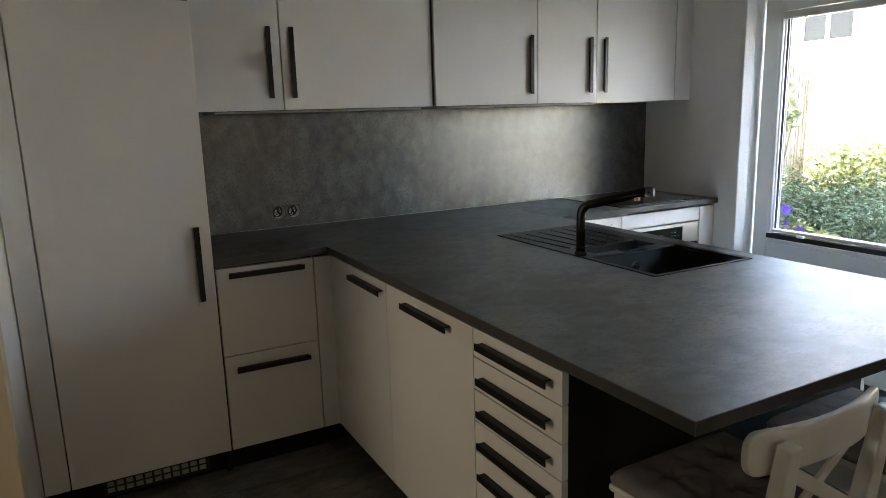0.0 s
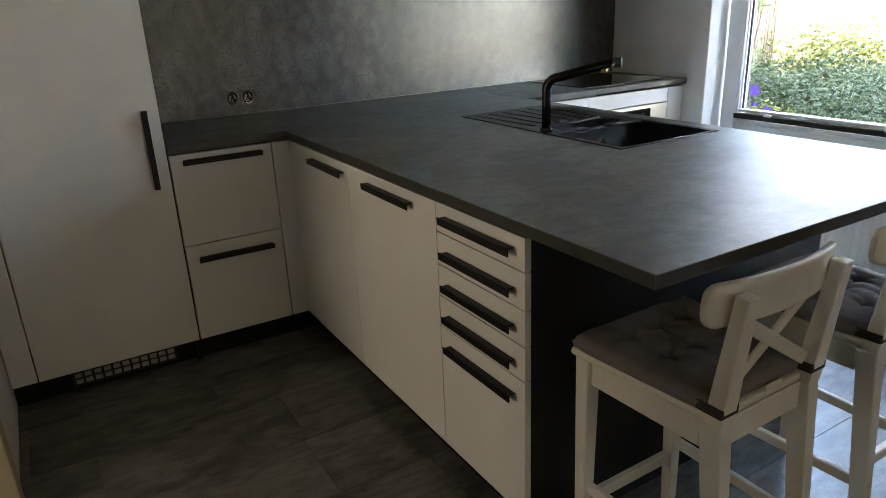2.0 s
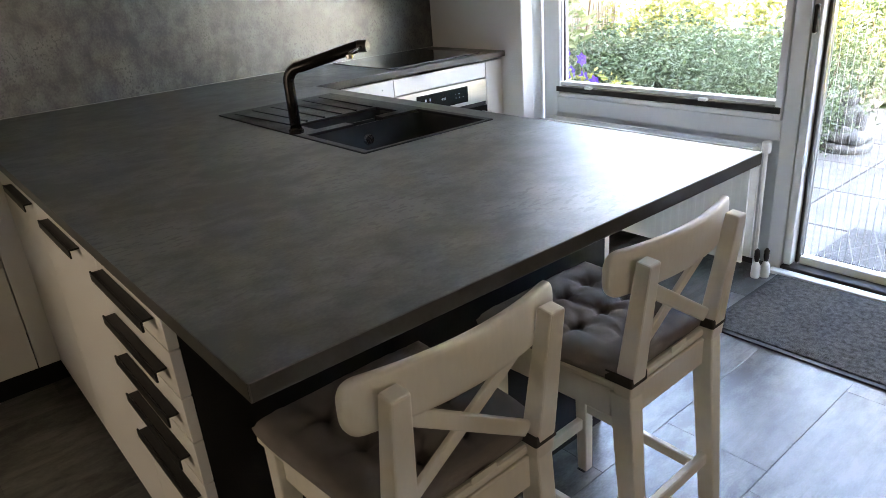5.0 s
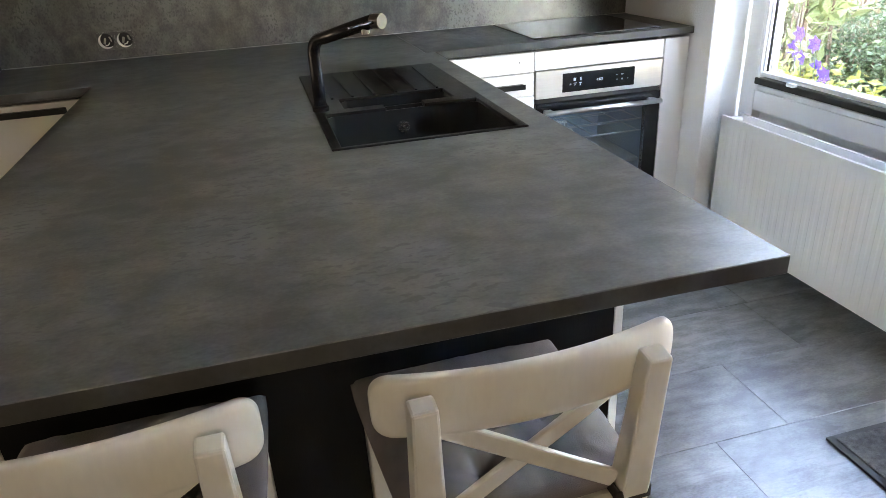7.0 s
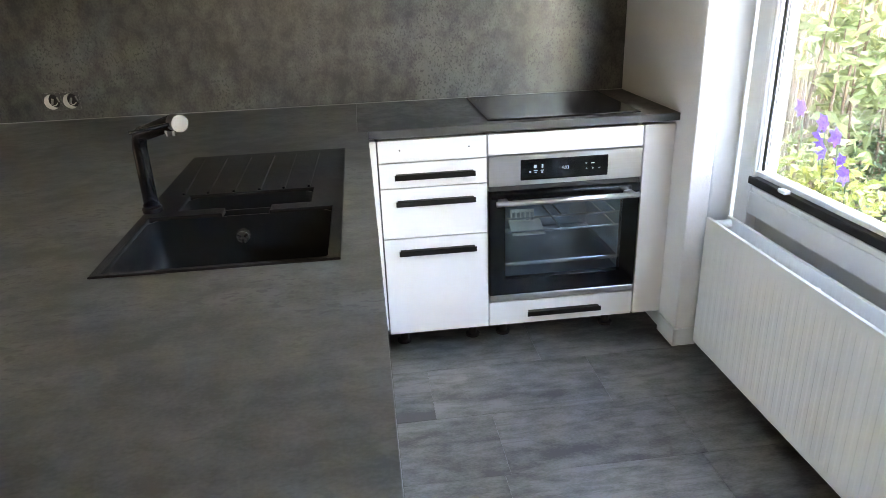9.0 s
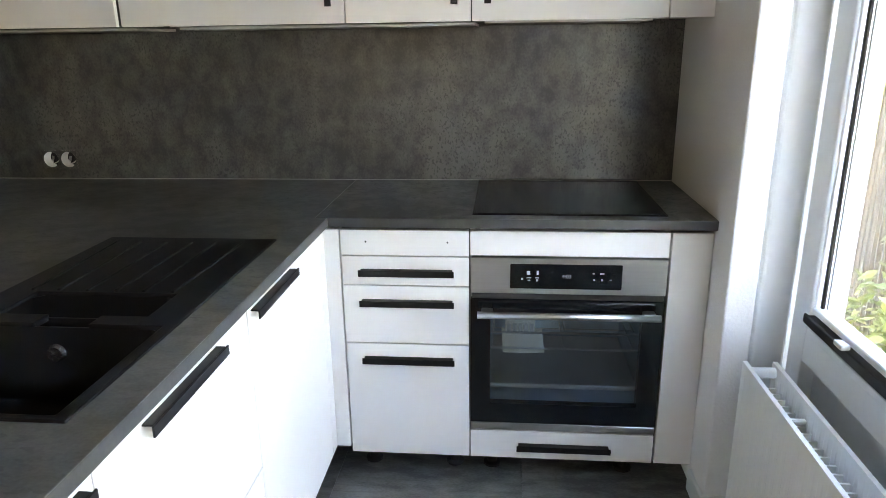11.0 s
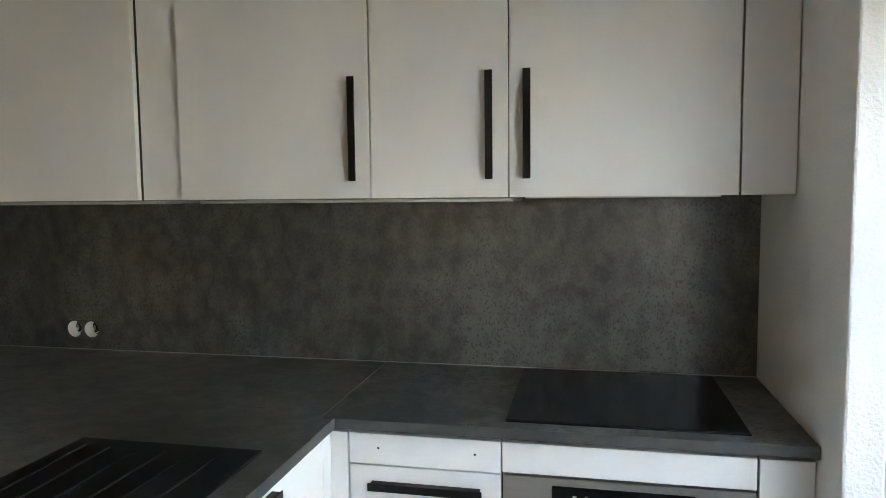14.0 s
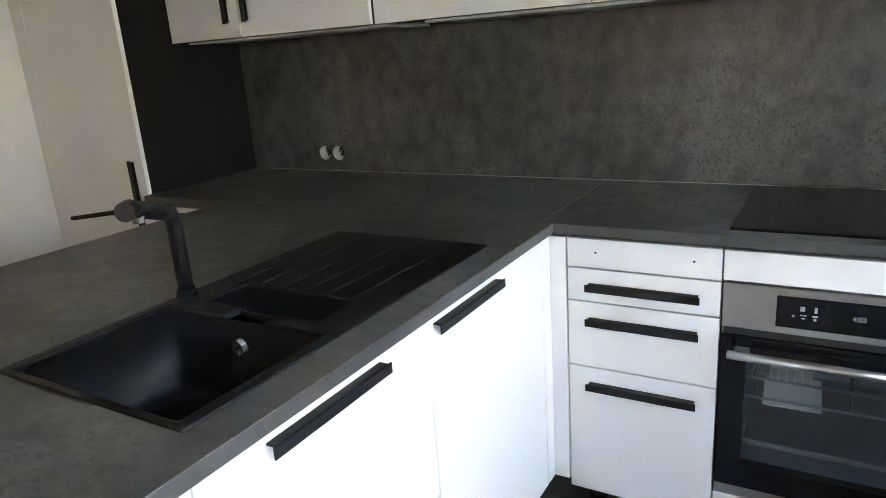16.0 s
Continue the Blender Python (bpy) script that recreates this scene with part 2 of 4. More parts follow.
# ---- mesh helpers ----
def thing(name, base, label, category, group="", kind=""):
    ob = new(name)
    ob.location = base
    ob.empty_display_size = 0.05
    return tagged(ob, label, category, group, kind)


def origin(p):
    o = Vector((0, 0, 0))
    while p is not None:
        o += Vector(p.location)
        p = p.parent
    return o


def part(name, bm, material, parent=None, label="", smooth=False):
    """One mesh object from a bmesh drawn in world metres."""
    o = origin(parent)
    if parent is not None:
        bmesh.ops.translate(bm, verts=bm.verts, vec=-o)
    me = bpy.data.meshes.new(name)
    bm.to_mesh(me)
    bm.free()
    me.materials.append(material)
    if smooth:
        for p in me.polygons:
            p.use_smooth = True
    ob = new(name, me)
    ob.parent = parent
    if label:
        ob["label"] = label
    return ob


def box(x0, x1, y0, y1, z0, z1, bevel=0.0, seg=1, bm=None):
    own = bmesh.new()
    bmesh.ops.create_cube(own, size=1.0)
    c = Vector(((x0 + x1) / 2, (y0 + y1) / 2, (z0 + z1) / 2))
    for v in own.verts:
        v.co = Vector((v.co.x * abs(x1 - x0), v.co.y * abs(y1 - y0), v.co.z * abs(z1 - z0))) + c
    if bevel:
        bmesh.ops.bevel(own, geom=own.edges[:], offset=bevel, segments=seg, affect="EDGES", profile=0.5)
    return own if bm is None else merge(bm, own)


def merge(bm, other):
    me = bpy.data.meshes.new("tmp")
    other.to_mesh(me)
    other.free()
    bm.from_mesh(me)
    bpy.data.meshes.remove(me)
    return bm


def beam(a, b, w, d, bevel=0.003, taper=1.0, side=(1, 0, 0), seg=1):
    """A straight bar from a to b, w along side, d across it."""
    a, b = Vector(a), Vector(b)
    ax = (b - a).normalized()
    s = Vector(side)
    s = (s - ax * s.dot(ax)).normalized()
    u = ax.cross(s)
    bm = bmesh.new()
    rings = []
    for p, k in ((a, taper), (b, 1.0)):
        rings.append([bm.verts.new(p + s * (i * w / 2 * k) + u * (j * d / 2 * k)) for i, j in ((-1, -1), (1, -1), (1, 1), (-1, 1))])
    bm.faces.new(rings[0][::-1])
    bm.faces.new(rings[1])
    for i in range(4):
        bm.faces.new((rings[0][i], rings[0][(i + 1) % 4], rings[1][(i + 1) % 4], rings[1][i]))
    bmesh.ops.recalc_face_normals(bm, faces=bm.faces[:])
    if bevel:
        bmesh.ops.bevel(bm, geom=bm.edges[:], offset=bevel, segments=seg, affect="EDGES", profile=0.5)
    return bm


def tube(points, r, sides=14, caps=True):
    pts = [Vector(p) for p in points]
    rs = r if isinstance(r, (list, tuple)) else [r] * len(pts)
    bm = bmesh.new()
    rings = []
    s = None
    for i, p in enumerate(pts):
        d = (pts[min(i + 1, len(pts) - 1)] - pts[max(i - 1, 0)]).normalized()
        if s is None:
            s = d.orthogonal().normalized()
        s = (s - d * s.dot(d)).normalized()
        u = d.cross(s)
        rings.append([bm.verts.new(p + (s * math.cos(a) + u * math.sin(a)) * rs[i]) for a in [2 * math.pi * k / sides for k in range(sides)]])
    for r0, r1 in zip(rings, rings[1:]):
        for k in range(sides):
            bm.faces.new((r0[k], r0[(k + 1) % sides], r1[(k + 1) % sides], r1[k]))
    if caps:
        bm.faces.new(rings[0][::-1])
        bm.faces.new(rings[-1])
    bmesh.ops.recalc_face_normals(bm, faces=bm.faces[:])
    return bm


def lathe(center, profile, sides=20):
    """Turned body: profile of (radius, z) from the bottom up."""
    c = Vector(center)
    return tube([c + Vector((0, 0, z)) for _, z in profile], [max(r, 0.0005) for r, _ in profile], sides)


def slab(rects, holes, z0, z1, bevel=0.0):
    """One solid plate: the union of rectangles (x0, x1, y0, y1) less the holes."""
    xs = sorted({v for r in rects + holes for v in r[:2]})
    ys = sorted({v for r in rects + holes for v in r[2:]})
    bm = bmesh.new()
    grid = {}

    def inside(x, y, rs):
        return any(r[0] < x < r[1] and r[2] < y < r[3] for r in rs)

    def vert(i, j):
        if (i, j) not in grid:
            grid[i, j] = bm.verts.new((xs[i], ys[j], z1))
        return grid[i, j]
    for i in range(len(xs) - 1):
        for j in range(len(ys) - 1):
            cx, cy = (xs[i] + xs[i + 1]) / 2, (ys[j] + ys[j + 1]) / 2
            if inside(cx, cy, rects) and not inside(cx, cy, holes):
                bm.faces.new((vert(i, j), vert(i + 1, j), vert(i + 1, j + 1), vert(i, j + 1)))
    made = bmesh.ops.extrude_face_region(bm, geom=bm.faces[:])
    low = [g for g in made["geom"] if isinstance(g, bmesh.types.BMVert)]
    bmesh.ops.translate(bm, verts=low, vec=(0, 0, z0 - z1))
    bmesh.ops.recalc_face_normals(bm, faces=bm.faces[:])
    if bevel:
        sharp = [e for e in bm.edges if len(e.link_faces) == 2 and e.calc_face_angle(0) > 0.5]
        bmesh.ops.bevel(bm, geom=sharp, offset=bevel, segments=2, affect="EDGES", profile=0.5)
    return bm


def text_mesh(name, body, size, m, material, parent, label=""):
    cu = bpy.data.curves.new(name, "FONT")
    cu.body, cu.size, cu.align_x, cu.align_y, cu.extrude = body, size, "CENTER", "CENTER", 0.0003
    tmp = bpy.data.objects.new("tmp_text", cu)
    scene.collection.objects.link(tmp)
    me = bpy.data.meshes.new_from_object(tmp.evaluated_get(bpy.context.evaluated_depsgraph_get()))
    bpy.data.objects.remove(tmp)
    me.name = name
    bm = bmesh.new()
    bm.from_mesh(me)
    bpy.data.meshes.remove(me)
    bmesh.ops.transform(bm, matrix=m, verts=bm.verts)
    return part(name, bm, material, parent, label)


# ---- plan, in metres ----
H, THICK = 0.916, 0.029
UNDER = H - THICK
XL, XR = -0.458, 2.416          # side of the tall unit, side wall
PEN_W, PEN_END = 1.252, -2.575  # worktop of the peninsula
FRONT_L, FRONT_R = 0.018, 1.230  # planes of its fronts
BACK_L, BACK_R = -0.605, -0.585 # planes of the fronts along the back wall
FOOT = 0.098                    # underside of the fronts
CEIL = 2.42
WEST, EAST, SOUTH = -1.14, 2.62, -6.5
T = 0.019                       # board thickness


# ---- structure ----
def structure(name, bm, material, label, category):
    return tagged(part(name, bm, material), label, category, kind="structure")


SOCKETS, SOCKET_Z = (-0.030, 0.044), 0.994
wn_bm = slab([(-1.24, 2.76, -0.1, CEIL)], [(x - 0.034, x + 0.034, SOCKET_Z - 0.034, SOCKET_Z + 0.034) for x in SOCKETS], -0.12, 0.0)
for v in wn_bm.verts:
    v.co = Vector((v.co.x, -v.co.z, v.co.y))
bmesh.ops.recalc_face_normals(wn_bm, faces=wn_bm.faces[:])
structure("wall_north", wn_bm, WALLSMOOTH, "white painted wall behind the kitchen", "wall")
structure("wall_pier", box(XR, 2.498, -0.735, 0.0, 0.0, CEIL, 0.006, 2), PLASTER, "rough white plaster pier beside the window", "wall")
structure("wall_pier_back", box(2.502, 2.76, -0.66, 0.0, 0.0, CEIL), WALLSMOOTH, "white wall behind the pier", "wall")
structure("trim_pier", box(2.513, 2.612, -0.705, -0.664, 0.0, CEIL, 0.012, 3), FRAMEWHITE, "white boxed trim between pier and window", "trim")
structure("baseboard_pier", box(2.405, 2.50, -0.748, -0.737, 0.0, 0.075, 0.002), FRAMEWHITE, "white skirting at the foot of the pier", "skirting")
structure("baseboard_pier_side", box(2.402, 2.414, -0.748, -0.60, 0.0, 0.075, 0.002), FRAMEWHITE, "white skirting on the pier's side", "skirting")
structure("wall_west", box(-1.24, WEST, -1.21, 0.0, -0.1, CEIL), WALLSMOOTH, "white wall beside the tall unit", "wall")
structure("trim_west", box(-1.24, -1.122, -1.30, -1.212, 0.0, 2.12, 0.004, 2), BEIGE, "beige painted door casing", "door casing")
structure("trim_west_2", box(-1.24, -1.122, -2.24, -2.152, 0.0, 2.12, 0.004, 2), BEIGE, "beige painted door casing", "door casing")
structure("trim_west_head", box(-1.24, -1.122, -2.151, -1.301, 2.04, 2.12, 0.004, 2), BEIGE, "beige painted head of the door casing", "door casing")
structure("wall_west_2", box(-1.24, WEST, SOUTH, -2.242, -0.1, CEIL), WALLDIM, "unseen plain wall, darkened to cut bounced light", "wall")
structure("wall_west_lintel", box(-1.24, WEST, -2.242, -1.21, 2.122, CEIL), WALLSMOOTH, "plain white wall over the casing", "wall")
# unseen plain hall behind the doorway, with an opening that holds the added lamp
structure("floor_hall", box(-3.0, -1.241, -3.0, -0.5, -0.10, -0.001), JOINT, "dark floor of the hall", "floor")
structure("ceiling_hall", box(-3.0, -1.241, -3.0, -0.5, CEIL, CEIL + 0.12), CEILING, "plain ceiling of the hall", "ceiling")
structure("wall_hall_north", box(-3.0, -1.241, -0.6, -0.5, 0.0, CEIL - 0.001), WALLDIM, "unseen plain hall wall, darkened to cut bounced light", "wall")
structure("wall_hall_south", box(-3.0, -1.241, -3.0, -2.9, 0.0, CEIL - 0.001), WALLDIM, "unseen plain hall wall, darkened to cut bounced light", "wall")
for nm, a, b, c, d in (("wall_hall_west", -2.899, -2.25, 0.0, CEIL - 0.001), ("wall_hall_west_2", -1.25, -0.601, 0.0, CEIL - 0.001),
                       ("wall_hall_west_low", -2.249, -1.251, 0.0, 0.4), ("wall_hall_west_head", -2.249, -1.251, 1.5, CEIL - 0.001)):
    structure(nm, box(-3.0, -2.9, a, b, c, d), WALLDIM, "unseen plain hall wall, darkened to cut bounced light", "wall")
structure("lamp_backing_hall", box(-2.999, -2.985, -2.249, -1.251, 0.401, 1.499), CARCASS, "pale board backing the added hall lamp", "blind")
structure("wall_east_head", box(EAST, 2.76, -3.1, -0.664, 2.02, CEIL), WALLSMOOTH, "white wall over window and door", "wall")
# unseen wall, placed here to narrow the daylight from the door
structure("wall_east_2", box(EAST, 2.76, SOUTH, -3.102, -0.1, CEIL), WALLDIM, "unseen plain wall, darkened to cut bounced light", "wall")
# unseen rear wall; its opening only holds the added fill lamp
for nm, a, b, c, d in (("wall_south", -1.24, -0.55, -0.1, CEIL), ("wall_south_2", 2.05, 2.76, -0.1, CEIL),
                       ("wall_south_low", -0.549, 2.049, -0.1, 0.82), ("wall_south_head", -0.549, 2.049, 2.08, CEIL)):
    structure(nm, box(a, b, -6.64, SOUTH, c, d), WALLDIM, "unseen plain wall, darkened to cut bounced light", "wall")
structure("lamp_backing_living", box(-0.549, 2.049, -6.60, -6.585, 0.821, 2.079), CARCASS, "pale board backing the added living area lamp", "blind")
structure("ceiling", box(-1.24, 2.76, -6.64, 0.12, CEIL + 0.001, CEIL + 0.12), CEILING, "plain white ceiling, greyed for its shade", "ceiling")
# unseen roof and storey, added to block the sun from the terrace
structure("roof", box(-5.0, 2.90, -9.0, 4.0, 5.4, 5.6), ROOF, "unseen flat roof, added to shade the terrace", "roof")
structure("wall_upper", box(2.60, 2.76, -9.0, 4.0, CEIL + 0.13, 5.4), BRICK, "unseen upper storey, added to shade the terrace", "wall")
structure("wall_facade_north", box(2.60, 2.76, 0.13, 4.0, -0.1, CEIL + 0.12), BRICK, "brick facade beside the kitchen", "wall")

# window frame and its panel
win = thing("window_1", (EAST, -1.37, 0.0), "white framed casement window over a panel", "window", kind="structure")
WY0, WY1 = -2.078, -0.706
part("window_panel", box(2.655, 2.70, WY1 - 0.05, WY0 + 0.05, 0.0, 0.58), FRAMEWHITE, win, "flat white panel under the window")
for nm, b in (("frame_post", (2.615, 2.715, WY1 - 0.09, WY1, 0.0, 2.018)), ("frame_post", (2.615, 2.715, WY0, WY0 + 0.066, 0.0, 2.018)),
              ("frame_head", (2.615, 2.715, WY0 + 0.067, WY1 - 0.091, 1.945, 2.018)), ("frame_sill", (2.615, 2.715, WY0 + 0.067, WY1 - 0.091, 0.570, 0.656))):
    part(nm, box(*b, 0.004, 2), FRAMEWHITE, win)
SY0, SY1, SZ0, SZ1 = WY0 + 0.070, WY1 - 0.094, 0.660, 1.94
sash = part("sash", box(2.605, 2.665, SY1 - 0.022, SY1, SZ0, SZ1, 0.004, 2), FRAMEWHITE, win)
part("sash_post", box(2.605, 2.665, SY0, SY0 + 0.03, SZ0, SZ1, 0.004, 2), FRAMEWHITE, win)
part("sash_rail", box(2.605, 2.665, SY0 + 0.031, SY1 - 0.023, SZ0, SZ0 + 0.022, 0.004, 2), FRAMEWHITE, win)
part("sash_rail", box(2.605, 2.665, SY0 + 0.031, SY1 - 0.023, SZ1 - 0.04, SZ1, 0.004, 2), FRAMEWHITE, win)
part("black_gasket", box(2.600, 2.640, SY0 + 0.004, SY1 - 0.002, SZ0 + 0.026, SZ0 + 0.054, 0.003), RUBBER, win, "black rubber strip along the sill")
part("glazing_bead", box(2.612, 2.660, SY0 + 0.031, SY1 - 0.023, SZ0 + 0.060, SZ0 + 0.078, 0.003), FRAMEWHITE, win)
for k, w in enumerate((0.004, 0.012, 0.020)):
    part("guide_rail", box(2.612 + k * 0.012, 2.622 + k * 0.012, SY1 - 0.034 - w, SY1 - 0.024 - w, SZ0 + 0.08, SZ1 - 0.04, 0.002), FRAMEWHITE if k != 1 else RUBBER, win)
for yy in (-1.02, -1.66):
    part("window_catch", box(2.588, 2.612, yy - 0.02, yy + 0.02, SZ0 + 0.052, SZ0 + 0.066, 0.004, 2), FRAMEWHITE, win)
pane = part("pane", box(2.636, 2.642, SY0 + 0.03, SY1 - 0.05, SZ0 + 0.070, SZ1 - 0.036), CLEAR, win, "clear window pane")
pane.visible_shadow = False

# sliding door
sd = thing("door_1", (2.66, -2.6, 0.0), "white framed sliding glass door to the terrace", "door", kind="structure")
for nm, b, m in (("door_post", (2.618, 2.70, -2.116, -2.082, 0.03, 2.018), FRAMEWHITE), ("door_post", (2.66, 2.72, -2.130, -2.118, 0.03, 2.018), RUBBER),
                 ("door_post", (2.618, 2.70, -3.098, -3.01, 0.03, 2.018), FRAMEWHITE), ("door_head", (2.618, 2.70, -3.005, -2.118, 1.93, 2.018), FRAMEWHITE),
                 ("track", (2.60, 2.67, -3.098, -2.082, 0.0, 0.028), RUBBER), ("bottom_rail", (2.672, 2.72, -3.005, -2.132, 0.0, 0.06), FRAMEWHITE),
                 ("threshold", (2.55, 2.598, -3.098, -2.05, 0.0, 0.016), FRAMEWHITE)):
    part(nm, box(*b, 0.003), m, sd)
part("handle", box(2.590, 2.616, -2.110, -2.092, 1.010, 1.118, 0.008, 2), BLACK, sd, "black pull handle")
p2 = part("pane", box(2.690, 2.696, -3.01, -2.131, 0.06, 1.93), CLEAR, sd, "clear door pane")
p2.visible_shadow = False
k = 0
while k < 31:
    part("screen_pleat", box(2.676, 2.680, -2.146 - k * 0.0275, -2.1452 - k * 0.0275, 0.062, 1.93), SEALANT, sd)
    k += 1

# floor
structure("floor", box(-1.24, 2.76, -6.64, 0.0, -0.10, -0.003), JOINT, "floor slab with dark joints between stone-look tiles", "floor")
floor_ob = bpy.data.objects["floor"]

# ---- kitchen units ----
def panel(parent, name, face, plane, a0, a1, z0, z1, material=None, label=""):
    """A front board whose outer face lies on the plane."""
    g = 0.0021 if face == '-y' else 0.0015
    d = {"-y": (a0 + g, a1 - g, plane, plane + T), "-x": (plane, plane + T, a0 + g, a1 - g), "+x": (plane - T, plane, a0 + g, a1 - g)}[face]
    return part(name, box(*d, z0 + g, z1 - g, 0.0012, 2), material or WHITE, parent, label)


def handle(parent, face, plane, a0, a1, z, upright=False):
    """A flat black bar pull with a set-back flange; a0..a1 along the front, z its middle (or the other way for upright ones)."""
    out, th, wd = 0.024, 0.004, 0.021
    bm = bmesh.new()

    def put(lo, hi, u0, u1, v0, v1):
        s0, s1 = sorted((lo, hi))
        if face == "-y":
            box(u0, u1, plane - s1, plane - s0, v0, v1, 0.001, 1, bm)
        elif face == "-x":
            box(plane - s1, plane - s0, u0, u1, v0, v1, 0.001, 1, bm)
        else:
            box(plane + s0, plane + s1, u0, u1, v0, v1, 0.001, 1, bm)
    if upright:
        put(out - th, out, z - wd / 2, z + wd / 2, a0, a1)
        put(0.0, out - th, z - 0.002, z + 0.002, a0 + 0.006, a1 - 0.006)
    else:
        put(out - th, out, a0, a1, z - wd / 2, z + wd / 2)
        put(0.0, out - th, a0 + 0.006, a1 - 0.006, z + wd / 2 - 0.005, z + wd / 2 - 0.001)
    return part("handle", bm, BLACK, parent, "matt black bar handle")


def legs(parent, pts):
    for x, y in pts:
        part("leg", lathe((x, y, 0), [(0.030, 0.0), (0.030, 0.008), (0.017, 0.012), (0.017, FOOT + 0.004)], 14), RUBBER, parent, "black plastic leg")


def base_unit(label, face, plane, a0, a1, depth, fronts, feet=(), group="base cabinets", z0=FOOT, ztop=UNDER - 0.001):
    """fronts: rows of (z0, z1, kind, (handle a0, a1, z) or None)."""
    mid = (a0 + a1) / 2
    back = {"-y": plane + depth, "-x": plane + depth, "+x": plane - depth}[face]
    base = (mid, (plane + back) / 2, 0) if face == "-y" else ((plane + back) / 2, mid, 0)
    th = thing("base_cabinet", base, label, "cabinet", group)
    b0 = a0 if a0 > -2.1 else a0 + 0.021
    lo, hi = sorted((plane + (T + 0.012) * (-1 if face == "+x" else 1), back))
    g = 0.0008
    if face == "-y":
        part("body", box(a0 + g, a1 - g, lo, hi, z0, ztop, 0.001), GAPSHADE, th)
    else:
        part("body", box(lo, hi, b0 + g, a1 - g, z0, ztop, 0.001), GAPSHADE, th)
    for f0, f1, nm, hd in fronts:
        fr = panel(th, nm, face, plane, a0, a1, f0, f1)
        if hd:
            handle(fr, face, plane, *hd)
    legs(th, feet)
    return th


TOPZ = 0.874
# along the back wall, beside the tall unit
base_unit("white base cabinet with two deep drawers", "-y", BACK_L, XL + 0.003, -0.056, 0.58,
          [(0.507, TOPZ, "drawer_front", (-0.41, -0.10, 0.842)), (FOOT, 0.507, "drawer_front", (-0.41, -0.10, 0.445))])
cf = thing("corner_filler", (-0.02, -0.58, 0), "white corner filler strip between base cabinets", "filler panel")
panel(cf, "strip", "-y", BACK_L, -0.056, FRONT_L + T, FOOT, TOPZ)

# peninsula, kitchen side
DL = (-2.184, -1.788, -1.190, BACK_L - 0.002)
base_unit("white base cabinet with one door", "-x", FRONT_L, DL[2], DL[3], 0.575, [(FOOT, TOPZ, "door", (-1.172, -0.862, 0.831))])
base_unit("white base cabinet with one door", "-x", FRONT_L, DL[1], DL[2], 0.575, [(FOOT, TOPZ, "door", (-1.664, -1.352, 0.831))])
zz = (FOOT, 0.502, 0.597, 0.692, 0.788, TOPZ)
base_unit("white base cabinet with five drawers", "-x", FRONT_L, DL[0], DL[1], 0.575,
          [(a, b, "drawer_front", (-2.148, -1.832, b - (0.042 if b > 0.8 else 0.056))) for a, b in zip(zz, zz[1:])])
# peninsula, window side
DR = (-2.182, -1.830, -1.244, -0.640)
RX = FRONT_R - 0.60
base_unit("white base cabinet with one door", "+x", FRONT_R, DR[2], DR[3], 0.575, [(FOOT, TOPZ, "door", (-1.228, -0.926, 0.851))])
base_unit("white sink cabinet with two drawer fronts", "+x", FRONT_R, DR[1], DR[2], 0.30,
          [(0.470, TOPZ, "drawer_front", (-1.704, -1.404, 0.851)), (FOOT, 0.470, "drawer_front", (-1.675, -1.365, 0.435))], ztop=0.70)
base_unit("white base cabinet with two drawer fronts", "+x", FRONT_R, DR[0], DR[1], 0.575,
          [(0.470, TOPZ, "drawer_front", (-2.155, -1.855, 0.851)), (FOOT, 0.470, "drawer_front", (-2.145, -1.845, 0.435))])
cf = thing("corner_filler", (1.24, -0.60, 0), "white corner filler strip beside the drawers", "filler panel")
panel(cf, "strip", "+x", FRONT_R, -0.640, BACK_R + 0.0, FOOT, TOPZ)
panel(cf, "strip", "-y", BACK_R, FRONT_R - 0.012, 1.279, FOOT, TOPZ)
ep = thing("end_panel", (0.62, -2.17, 0), "black-brown end panel closing the peninsula", "end panel")
part("board", box(FRONT_L + T + 0.0015, FRONT_R - T - 0.0015, -2.181, -2.1635, 0.0, UNDER - 0.001, 0.001), PANEL, ep)
pl = thing("plinth", (0.6, -1.2, 0), "black plinth boards under the base cabinets", "plinth")
part("board", box(XL + 0.003, FRONT_L + 0.06, -0.56, -0.545, 0.0, FOOT - 0.003), PANEL, pl)
part("board", box(FRONT_L + 0.062, FRONT_L + 0.078, -2.16, -0.545, 0.0, FOOT - 0.003), PANEL, pl)
part("board", box(FRONT_R - 0.078, FRONT_R - 0.062, -2.16, -0.50, 0.0, FOOT - 0.003), PANEL, pl)

# oven run
ft = [(1.34, -0.50), (1.63, -0.50)]
base_unit("white base cabinet with three drawers under a blind front", "-y", BACK_R, 1.280, 1.686, 0.56,
          [(0.788, TOPZ, "blind_front", None), (0.690, 0.788, "drawer_front", (1.337, 1.638, 0.736)),
           (0.490, 0.690, "drawer_front", (1.337, 1.638, 0.634)), (FOOT - 0.02, 0.490, "drawer_front", (1.337, 1.638, 0.434))], ft)
for xx in (1.362, 1.618):
    s = tagged(part("screw_hole", tube([(xx, BACK_R - 0.0006, 0.834), (xx, BACK_R + 0.001, 0.834)], 0.0032, 8), RUBBER), "small dark drilled hole in the blind front", "screw hole", "drilled holes")
oc = thing("oven_cabinet", (1.98, -0.3, 0), "white oven housing cabinet with a shallow drawer", "cabinet")
part("body", box(1.687, 1.700, -0.56, -0.02, FOOT, UNDER - 0.001), CARCASS, oc)
part("body_side", box(2.274, 2.288, -0.56, -0.02, FOOT, UNDER - 0.001), CARCASS, oc)
